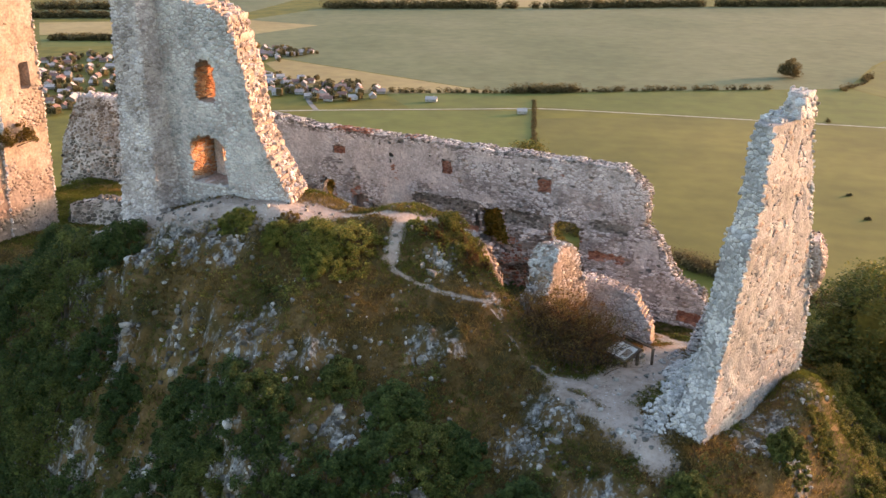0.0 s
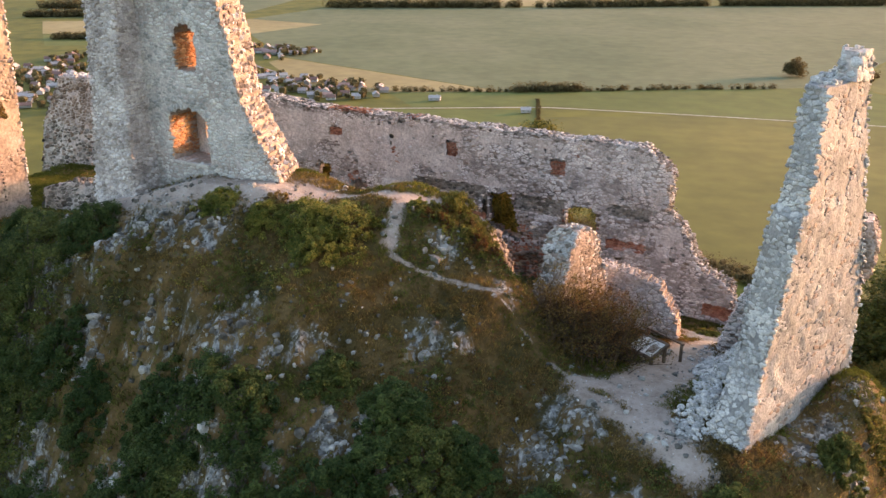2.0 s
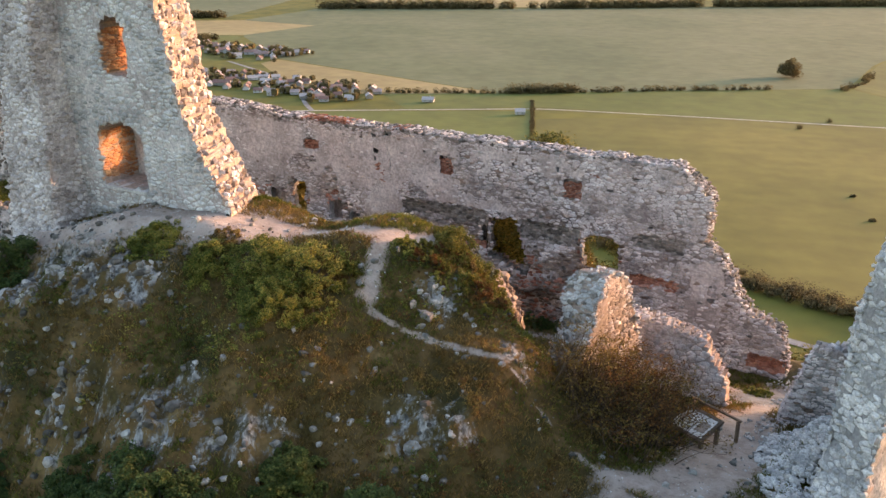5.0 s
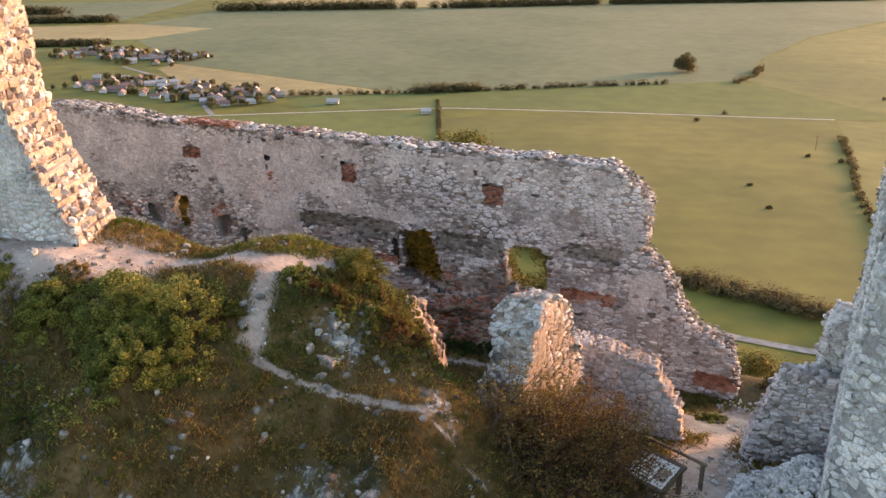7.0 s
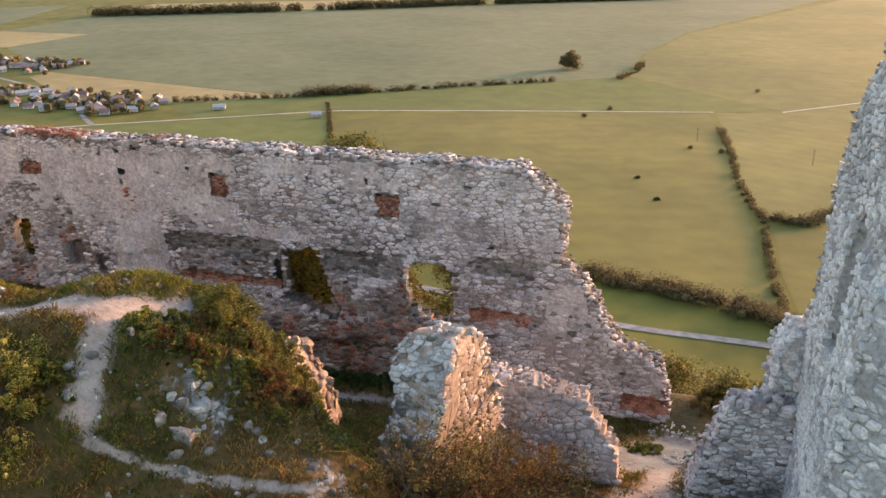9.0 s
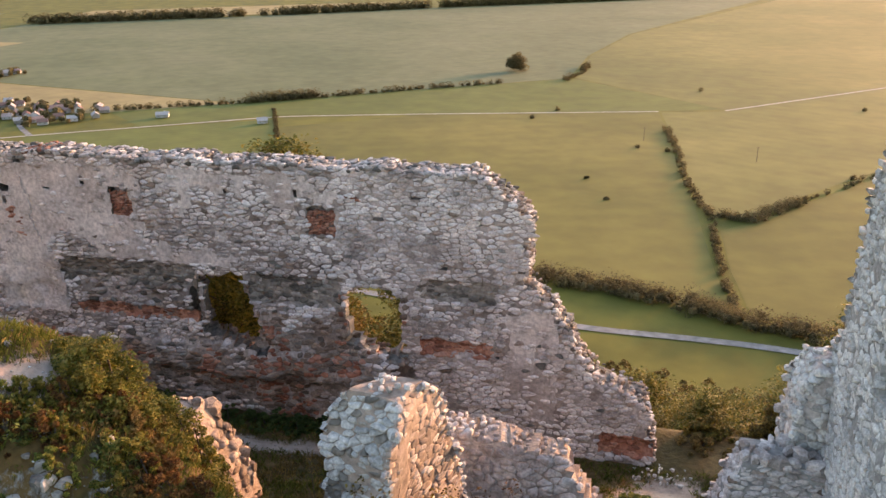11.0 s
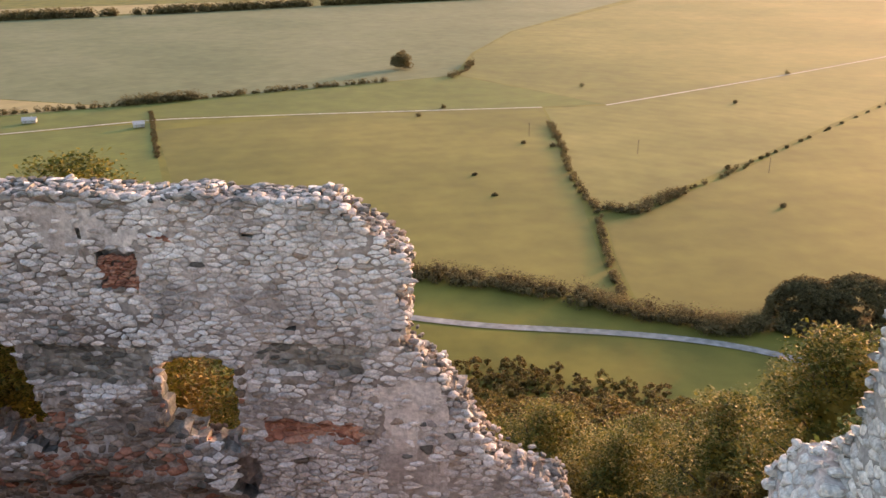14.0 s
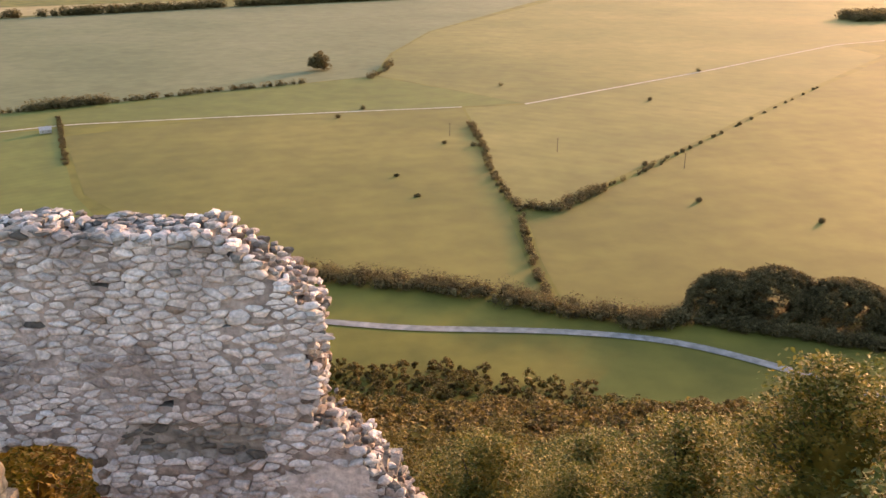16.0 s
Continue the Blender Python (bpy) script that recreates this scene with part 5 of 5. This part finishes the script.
hedge("avenue", [(-2050, 1480), (-1750, 1650)], 40, 30, M_HEDGE_HAZED, rng, "far wooded strip", leaf=4, category="wood")
hedge("avenue", [(-1900, 1320), (-1500, 1560)], 24, 22, M_HEDGE_HAZED, rng, "far wooded strip behind the village", leaf=4, category="wood")
hedge("avenue", [(-1500, 1085), (-1230, 1240)], 26, 16, M_HEDGE_HAZED, rng, "tree belt at the village edge", leaf=3, category="wood")
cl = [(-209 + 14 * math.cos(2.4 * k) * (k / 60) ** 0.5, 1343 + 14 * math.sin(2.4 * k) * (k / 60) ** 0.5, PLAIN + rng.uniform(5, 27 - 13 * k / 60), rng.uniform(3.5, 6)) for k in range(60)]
tagged(mesh_object("copse", *leaf_cloud(cl, 60, 1.3, rng), M_HEDGE_HAZED), "lone round clump of trees in the crop", "wood", kind="stuff")
hedge("copse", [(900, 2100), (1300, 2300)], 80, 30, M_HEDGE_HAZED, rng, "hazy wood far off", leaf=4, category="wood")
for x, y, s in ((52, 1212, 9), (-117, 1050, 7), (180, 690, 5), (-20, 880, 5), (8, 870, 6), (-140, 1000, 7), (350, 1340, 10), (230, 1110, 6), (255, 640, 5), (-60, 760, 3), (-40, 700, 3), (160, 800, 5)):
    hedge("shrub", [(x, y), (x + 2, y + 1)], 2, s, M_HEDGE_HAZED, rng, "lone dark shrub in the meadow", leaf=1.0, category="shrub")

# ---- village ----
rng = random.Random(23)


def house(w, d, h):
    ob = tagged(new("house"), "small village house with pitched roof", "house", "village houses")
    e = h * 0.75
    mesh_object("wall", [(-w, -d, 0), (w, -d, 0), (w, d, 0), (-w, d, 0), (-w, -d, h), (w, -d, h), (w, d, h), (-w, d, h), (-w, 0, h + e), (w, 0, h + e)],
                [(0, 1, 5, 4), (2, 3, 7, 6), (1, 2, 6, 9, 5), (3, 0, 4, 8, 7)], M_HOUSE, ob)
    o = 0.6
    roof = mesh_object("roof", [(-w - o, -d - o, h - 0.4), (w + o, -d - o, h - 0.4), (w + o, 0, h + e + 0.3), (-w - o, 0, h + e + 0.3), (w + o, d + o, h - 0.4), (-w - o, d + o, h - 0.4),
                         (-w - o, -d - o, h), (w + o, -d - o, h), (w + o, 0, h + e + 0.7), (-w - o, 0, h + e + 0.7), (w + o, d + o, h), (-w - o, d + o, h)],
                [(0, 1, 2, 3), (3, 2, 4, 5), (6, 9, 8, 7), (9, 11, 10, 8), (0, 6, 7, 1), (5, 4, 10, 11), (1, 7, 8, 2), (2, 8, 10, 4), (3, 9, 6, 0), (5, 11, 9, 3)], M_ROOF, ob)
    mesh_object("chimney", [(w * 0.4 + a, b, c) for c in (h + e * 0.5, h + e + 1.6) for a, b in ((-0.5, -0.5), (0.5, -0.5), (0.5, 0.5), (-0.5, 0.5))], [(4, 5, 6, 7), (0, 1, 5, 4), (1, 2, 6, 5), (2, 3, 7, 6), (3, 0, 4, 7)], M_HOUSE, roof)
    for q in (-0.5, 0.5):
        mesh_object("window", [(q * w + a, -d - 0.06, c) for a, c in ((-0.7, h * 0.35), (0.7, h * 0.35), (0.7, h * 0.75), (-0.7, h * 0.75))] + [(q * w + a, -d + 0.1, c) for a, c in ((-0.7, h * 0.35), (0.7, h * 0.35), (0.7, h * 0.75), (-0.7, h * 0.75))], [(0, 1, 2, 3), (1, 5, 6, 2), (4, 0, 3, 7), (3, 2, 6, 7), (4, 5, 1, 0)], M_DARK, ob)
    return ob


HOUSES = [house(5.5, 4, 3.4), house(7, 4.2, 3.2), house(5, 4.6, 4.6), house(12, 5.5, 4)]
first = [(-760, 905), (-690, 930), (-900, 880), (-1000, 1130)]
for ob, (x, y) in zip(HOUSES, first):
    ob.matrix_basis = pose(x, y, PLAIN + 1, 0, 0, rng.uniform(0, 180))
copy_thing(HOUSES[1], pose(-559, 928, PLAIN + 1, 0, 0, 20))
copy_thing(HOUSES[0], pose(-430, 918, PLAIN + 1, 0, 0, 28))
made = list(first)
for _ in range(1400):
    a = rng.random()
    if a < 0.5:
        x, y = rng.uniform(-1260, -880), rng.uniform(640, 1010)
        if abs((y - 640) - (-(x + 880)) * 0.85) > 130:
            continue
    elif a < 0.8:
        t = rng.random()
        x, y = -930 + 280 * t + rng.uniform(-40, 40), 915 - 10 * t + rng.uniform(-45, 55)
    else:
        x, y = rng.uniform(-1200, -950), rng.uniform(1090, 1200)
    if any(math.hypot(x - p, y - q) < 17 for p, q in made):
        continue
    made.append((x, y))
    copy_thing(rng.choice((HOUSES[0], HOUSES[0], HOUSES[1], HOUSES[1], HOUSES[2], HOUSES[3])), pose(x, y, PLAIN + 1, 0, 0, rng.choice((35, 125)) + rng.uniform(-15, 15)))
    if len(made) > 190:
        break
cl = []
for _ in range(420):
    x, y = rng.choice(made)
    r = rng.uniform(3, 6.5)
    cl.append((x + rng.uniform(-22, 22), y + rng.uniform(-22, 22), PLAIN + r, r))
tagged(mesh_object("garden_trees", *join(leaf_cloud(cl, 26, 1.6, rng), *[boulder(c[:3], c[3] * 0.85, rng, 0.9) for c in cl]), M_HEDGE_HAZED), "dark garden trees among the village houses", "trees", kind="stuff")

# ---- power poles in the meadows ----
pole = tagged(new("power_pole"), "tall thin wooden power pole standing in the meadow", "pole", "power poles")
mesh_object("shaft", *limb((0, 0, -0.5), (0, 0, 14), 0.32, 0.2), M_WOOD, pole)
mesh_object("cross_arm", *limb((-1.6, 0, 13.2), (1.6, 0, 13.2), 0.14, 0.14), M_WOOD, pole)
pole.matrix_basis = pose(-14, 912, PLAIN, 0, 0, 30)
for x, y in ((88, 847), (194, 790)):
    copy_thing(pole, pose(x, y, PLAIN, 0, 0, 30))

# ---- hillside: rocks, bushes, grass ----
rng = random.Random(24)
for k, (cx, cy, rad, n) in enumerate(OUTCROPS):
    spots = []
    for _ in range(int(n * 2.6)):
        a, q = rng.uniform(0, 6.283), 1.25 * rad * rng.random() ** 0.8
        x, y = cx + q * math.cos(a), cy + 0.8 * q * math.sin(a)
        if rocky(x, y) < rng.uniform(0.2, 0.75):
            continue
        r = (0.035 + 0.24 * rng.random() ** 3.2) * (0.7 if cy > 33 else 1.0)
        spots.append((x, y, height(x, y) - r * rng.uniform(0.3, 0.7), r))
    if len(spots) > 3:
        heap("rock_outcrop", spots, M_ROCK, rng, None, "pale weathered limestone outcrop in the turf")["category"] = "rocks"
spots = []
for _ in range(5200):
    x, y = rng.uniform(-42, -2), rng.uniform(18, 40)
    if height(x, y) > -9:
        if n3(x, y, 77, 0.6) + rng.uniform(-0.4, 0.4) < 0.0:
            continue
        r = 0.025 + 0.13 * rng.random() ** 3
        spots.append((x, y, height(x, y) + r * 0.2, r))
heap("scattered_stones", spots, M_ROCK, rng, None, "small white stones strewn over the hillside")["category"] = "stones"
spots = []
for _ in range(9000):
    x, y = rng.uniform(-41, -6), rng.uniform(30, 48)
    if near_path(x, y) < 1.25:
        r = 0.012 + 0.034 * rng.random() ** 3
        spots.append((x, y, height(x, y) + r * 0.2, r))
heap("path_pebbles", spots, M_PALE, rng, None, "small grey stones lying on the trodden path")["category"] = "stones"
# rubble round the foot of the fin and along the ruins
spots = []
for cx, cy, rx, ry, n in ((-8.2, 33.4, 1.0, 1.8, 420), (-8.1, 36.2, 1.2, 1.8, 520), (-8.3, 38.6, 1.5, 2.3, 900), (-9.3, 42.0, 1.0, 1.0, 60), (-10.2, 48.6, 1.0, 0.7, 40), (-9.6, 45.5, 0.8, 1.5, 60), (-10.0, 40.4, 0.9, 1.6, 50)):
    for _ in range(n):
        a, q = rng.uniform(0, 6.283), rng.random() ** 0.7
        x, y = cx + rx * q * math.cos(a), cy + ry * q * math.sin(a)
        pile = (1 - q) * (0.3 if n >= 200 else 0.12)
        r = (0.05 + 0.12 * rng.random() ** 2) * (1.0 if n >= 200 else 0.6)
        spots.append((x, y, height(x, y) + pile + 0.02, r))
heap("rubble", spots, M_PALE, rng, None, "pale tumbled rubble at the foot of the walls")["category"] = "rubble"


def bush(x, y, r, tall, mat, rng, label, per=60, leaf=0.1, clumps=14):
    """A low bush: many small leaf clumps over woody stems, with an uneven outline."""
    cl = []
    for _ in range(clumps * 5):
        a, q = rng.uniform(0, 6.283), r * rng.random() ** 0.6 * rng.uniform(0.8, 1.2)
        bx, by = x + q * math.cos(a), y + q * math.sin(a)
        s = rng.uniform(0.09, 0.2) * r
        cl.append((bx, by, height(bx, by) + s * 0.4 + tall * rng.random() * max(0.1, 1 - (q / r) ** 2), s))
    ob = tagged(new("bush"), label, "bush")
    dense = [boulder(c[:3], c[3] * 0.28, rng, 0.85) for c in cl]
    mesh_object("foliage", *join(leaf_cloud(cl, per // 3, leaf, rng), *dense), mat, ob)
    sticks = [limb((x, y, height(x, y) - 0.2), c[:3], 0.03, 0.01, 4) for c in cl[::3]]
    mesh_object("woody_base", *join(*sticks), M_BARK, ob)
    return ob


GREENS = [(-23.9, 32.0, 1.3, 0.5), (-25.6, 31.6, 1.2, 0.4), (-24.3, 30.6, 1.1, 0.4), (-20.6, 36.9, 0.95, 0.5), (-21.3, 38.0, 0.85, 0.4), (-19.4, 37.6, 0.9, 0.6), (-20.0, 38.8, 0.9, 0.6), (-27.5, 31.0, 0.8, 0.3), (-18.6, 39.4, 0.9, 0.4), (-30.2, 30.9, 0.9, 0.25)]
for x, y, r, tall in GREENS:
    bush(x, y, r * 1.1, tall * 1.9, M_BUSH if rng.random() < 0.75 else M_LEAFSUN, rng, "low sunlit green bush on the mound", per=560, leaf=0.029, clumps=22)
DARKS = [(-37.5, 25.5, 2.2, 0.9), (-40.0, 27.5, 2.4, 1.0), (-36.0, 22.0, 2.2, 0.8), (-39.0, 22.5, 2.6, 1.0), (-35.5, 19.0, 2.4, 1.0), (-25.5, 23.8, 1.6, 0.6), (-23.0, 24.0, 1.5, 0.6), (-27.0, 22.0, 1.6, 0.7), (-18.0, 26.8, 1.4, 0.6), (-16.0, 26.0, 1.5, 0.6),
         (-17.5, 24.4, 1.4, 0.6), (-21.0, 27.0, 1.0, 0.3), (-31.5, 23.5, 1.2, 0.5), (-44, 26.0, 2.6, 1.0), (-43, 29.5, 1.6, 0.8), (-6.0, 29.0, 0.9, 0.4), (-3.2, 33.5, 0.9, 0.5), (-12.0, 26.5, 1.3, 0.5), (-21.0, 22.0, 1.6, 0.6), (-37.0, 29.0, 1.6, 0.7), (-41.5, 24.5, 2.4, 1.0), (-37.6, 23.6, 2.0, 0.9), (-38.5, 20.0, 2.4, 1.0), (-34.4, 24.4, 1.5, 0.6), (-29.0, 20.5, 1.8, 0.7), (-25.0, 21.0, 1.8, 0.7), (-32.5, 20.0, 1.8, 0.7), (-28.0, 24.0, 1.3, 0.5),
         (-18.8, 23.0, 1.5, 0.6), (-15.0, 27.5, 1.0, 0.4)]
for x, y, r, tall in DARKS:
    bush(x, y, r, tall * 1.9, M_LEAF if rng.random() < 0.25 else M_LEAFDARK, rng, "dense dark green bush on the rocky slope", per=420, leaf=0.05, clumps=26)
for x, y, r, tall in ((-1.0, 38.6, 1.1, 0.6), (0.2, 40.6, 1.3, 0.8), (-1.6, 41.5, 1.0, 0.6), (1.6, 38.0, 1.4, 0.9), (2.8, 40.5, 1.6, 1.2), (-2.2, 35.6, 0.7, 0.3), (0.4, 36.0, 1.1, 0.5), (3.5, 36.0, 1.4, 0.8), (-2.6, 44.0, 1.2, 0.9), (-1.2, 46.5, 1.3, 1.0)):
    bush(x, y, r, tall, M_LEAFSUN, rng, "green bush on the steep brown bank", per=400, leaf=0.042, clumps=18)
bush(-49.6, 32.2, 1.5, 1.6, M_LEAFBROWN, rng, "brown tussock growing on the buttress ledge", per=300, leaf=0.06, clumps=16).matrix_basis = pose(0, 0, 8.0 - height(-49.6, 32.2))

for k in range(26):
    x, y = rng.uniform(-11, 3), rng.uniform(51.3, 57)
    bush(x, y, rng.uniform(0.7, 1.2), rng.uniform(0.7, 1.4), rng.choice((M_LEAFGOLD, M_LEAFGOLD, M_LEAFBROWN, M_LEAFSUN)), rng, "golden shrub on the bank behind the broken wall end", per=240, leaf=0.055, clumps=14)
for k in range(26):
    x = -33 + 0.58 * k + rng.uniform(-0.2, 0.2)
    bush(x, 48.85 + rng.uniform(-0.15, 0.1), rng.uniform(0.4, 0.55), rng.uniform(0.35, 0.7), M_LEAFDARK, rng, "dark low nettles and shrubs along the wall foot", per=260, leaf=0.04, clumps=7)
for x, y, r, mat in ((-10.9, 46.4, 0.5, M_BUSH), (-11.3, 46.1, 0.4, M_BUSH), (-9.0, 50.6, 0.7, M_DRY), (-7.6, 50.0, 0.6, M_DRY), (-18.5, 38.6, 0.7, M_BUSH), (-17.9, 37.0, 0.5, M_DRY), (-21.9, 35.1, 0.5, M_BUSH), (-22.9, 33.0, 0.45, M_LEAFSUN), (-19.9, 36.4, 0.6, M_DRY), (-20.3, 37.5, 0.6, M_DRY), (-19.6, 35.6, 0.5, M_LEAFSUN), (-21.4, 37.2, 0.5, M_LEAFSUN), (-27.6, 32.0, 0.6, M_DRY), (-26.2, 32.6, 0.5, M_LEAFSUN)):
    bush(x, y, r, 0.35, mat, rng, "small tussock of yellow-green grass" if mat is not M_DRY else "small dry orange tussock", per=220, leaf=0.035, clumps=7)
# boulders, rust-coloured tussocks and low scrub on the mound and the slope
rng = random.Random(27)
spots = []
for _ in range(34):
    x, y = rng.gauss(-20.2, 0.6), rng.gauss(34.15, 0.4)
    r = 0.05 + 0.17 * rng.random() ** 1.8
    spots.append((x, y, height(x, y) + r * 0.1, r))
heap("mound_boulders", spots, M_COPE, rng, None, "pale broken boulders lying on the mound")["category"] = "rocks"
for _ in range(34):
    x, y = rng.uniform(-21.6, -18.3), rng.uniform(34.6, 38.8)
    bush(x, y, rng.uniform(0.25, 0.5), rng.uniform(0.25, 0.5), rng.choice((M_RUST, M_DRY, M_BUSH, M_LEAFSUN)), rng, "small wild tussock among the stones of the mound", per=180, leaf=0.03, clumps=6)
scrub = {M_LEAF: [], M_LEAFBROWN: [], M_RUST: [], M_BUSH: []}
for _ in range(9000):
    x, y = rng.uniform(-40, -3), rng.uniform(19, 36)
    if near_path(x, y) < 1.4 or rocky(x, y) > 0.55 or (y > 32.6 and x < -27):
        continue
    z = height(x, y)
    if z < -10:
        continue
    k = n3(x, y, 81, 0.35) + 0.5 * n3(x, y, 82, 1.1)
    if k + rng.uniform(-0.3, 0.3) < 0.05:
        continue
    q = n3(x, y, 83, 0.4) + rng.uniform(-0.25, 0.25) - 0.25 * smooth(-22, -15, x) * smooth(28, 30, y)
    r = rng.uniform(0.08, 0.24)
    scrub[M_LEAFBROWN if q < -0.22 else M_RUST if q < -0.05 else M_BUSH if q > 0.32 else M_LEAF].append((x, y, z + r * 0.5, r))
for mat, cl in scrub.items():
    tagged(mesh_object("low_scrub", *leaf_cloud(cl, 26, 0.04, rng), mat), "low tangled " + mat.name.replace("_", " ").replace("leaves", "scrub") + " on the hillside", "scrub", kind="stuff")
# the dry thorn bush before the stub
rng = random.Random(25)
thorn = tagged(new("thorn_bush"), "large dry brown thorn bush with sparse leaves", "bush")
sticks, cl = [], []
olive = []
for _ in range(1350):
    bx, by = -14.3 + rng.gauss(0, 0.8), 36.6 + rng.gauss(0, 0.75)
    a, e = rng.uniform(0, 6.283), rng.uniform(0.5, 1.45)
    ln = rng.uniform(1.2, 3.0)
    p = Vector((bx, by, height(bx, by)))
    for s in range(3):
        d = Vector((math.cos(a) * math.cos(e), math.sin(a) * math.cos(e), math.sin(e)))
        q = p + d * ln / 3
        sticks.append(limb(p, q, 0.022 - 0.006 * s, 0.016 - 0.006 * s, 3))
        p, a, e = q, a + rng.uniform(-0.5, 0.5), e - rng.uniform(-0.1, 0.35)
    if rng.random() < 0.7:
        (cl if p.x > -14.3 and rng.random() < 0.5 else olive).append((p.x, p.y, p.z, 0.22))
mesh_object("twig_mass", *join(*sticks), M_TWIG, thorn, "tangled dry twigs")
mesh_object("leaf_mass", *leaf_cloud(cl, 30, 0.04, rng), M_RUST, thorn, "sparse rusty leaves")
mesh_object("leaf_mass", *leaf_cloud(olive, 26, 0.04, rng), M_LEAFBROWN, thorn, "dull olive leaves")


def tufts(name, spots, mat, rng, label, blades=9):
    """Grass tufts: thin bent blades."""
    vs, fs = [], []
    for x, y, z, h in spots:
        for _ in range(blades):
            a, s = rng.uniform(0, 6.283), rng.uniform(0.3, 0.9)
            ca, sa, w = math.cos(a), math.sin(a), 0.005 + 0.01 * h
            t = h * rng.uniform(0.6, 1.2)
            bx, by = x + rng.uniform(-0.12, 0.12), y + rng.uniform(-0.12, 0.12)
            n0 = len(vs)
            vs += [(bx - sa * w, by + ca * w, z - 0.03), (bx + sa * w, by - ca * w, z - 0.03), (bx + ca * t * s * 0.5, by + sa * t * s * 0.5, z + t * 0.7), (bx + ca * t * s, by + sa * t * s, z + t * 0.95)]
            fs += [(n0, n0 + 1, n0 + 2), (n0 + 1, n0 + 3, n0 + 2)]
    return tagged(mesh_object(name, vs, fs, mat), label, "grass", kind="stuff")


rng = random.Random(26)
dry, green = [], []
for _ in range(150000):
    x, y = rng.uniform(-62, 9), rng.uniform(19, 49)
    if y > 44 and rng.random() < 0.5 or near_path(x, y) < rng.uniform(0.6, 1.1) or (y < 33.6 and y > 33 and x < -28.6):
        continue
    z = height(x, y)
    if z < -11:
        continue
    if y < 36 and rocky(x, y) > rng.uniform(0.4, 0.8):
        continue
    k = (-0.35 if y > 34.8 and x < -22 else 0.0) + n3(x, y, 40, 0.3) + 0.5 * n3(x, y, 41, 1.0) + 0.25 * (z - 4) / 4 * (1 if y < 40 else 0)
    h = rng.uniform(0.06, 0.18)
    (dry if k + rng.uniform(-0.25, 0.25) > (0.05 if y > 33 else -0.12 - 0.25 * smooth(-24, -16, x) - 0.4 * smooth(-9, -5, x)) else green).append((x, y, z, h))
tufts("dry_grass", dry, M_DRY, rng, "dry brown grass over the hill")
tufts("green_grass", green, M_GREEN, rng, "green grass tufts over the hill")

# ---- the information board ----
board = tagged(new("information_board"), "sloping wooden information board with pale panel", "sign")
bm_ = pose(-12.0, 37.7, height(-12.0, 37.7) - 0.25, 0, 0, -24) @ Matrix.Diagonal((1.2, 1.2, 1.0, 1))
board.matrix_basis = bm_


def block(x0, x1, y0, y1, z0, z1, tilt=0.0):
    m = Matrix.Rotation(radians(tilt), 3, "X")
    vs = [m @ Vector((x, y, z)) for z in (z0, z1) for x, y in ((x0, y0), (x1, y0), (x1, y1), (x0, y1))]
    return vs, [(3, 2, 1, 0), (4, 5, 6, 7), (0, 1, 5, 4), (1, 2, 6, 5), (2, 3, 7, 6), (3, 0, 4, 7)]


panel = mesh_object("panel", *block(-0.55, 0.55, 0.1, 0.95, 0.66, 0.7, 22), M_PANEL, board, "pale printed panel")
for k in range(6):
    mesh_object("writing", *block(-0.45, 0.05 - 0.06 * (k % 3), 0.2 + 0.1 * k, 0.235 + 0.1 * k, 0.7, 0.703, 22), M_WOOD, panel, "grey bar of print")
mesh_object("picture", *block(0.14, 0.46, 0.3, 0.72, 0.7, 0.703, 22), M_PLASTER, panel, "brown printed picture")
for x0, x1, y0, y1 in ((-0.65, -0.55, 0.0, 1.05), (0.55, 0.65, 0.0, 1.05), (-0.55, 0.55, 0.0, 0.1), (-0.55, 0.55, 0.95, 1.05)):
    mesh_object("frame_rail", *block(x0, x1, y0, y1, 0.64, 0.74, 22), M_WOOD, board)
for x in (-0.6, 0.6):
    for y, h in ((0.05, 0.7), (0.75, 0.98)):
        vs, fs = block(x - 0.05, x + 0.05, y - 0.3, y - 0.2, -0.2, h)
        mesh_object("leg", vs, fs, M_WOOD, board)
mesh_object("hand_rail", *block(-0.9, 0.9, 1.15, 1.22, 0.95, 1.02), M_WOOD, board)
for x in (-0.8, 0.8):
    mesh_object("rail_post", *block(x - 0.04, x + 0.04, 1.14, 1.23, -0.2, 0.96), M_WOOD, board)
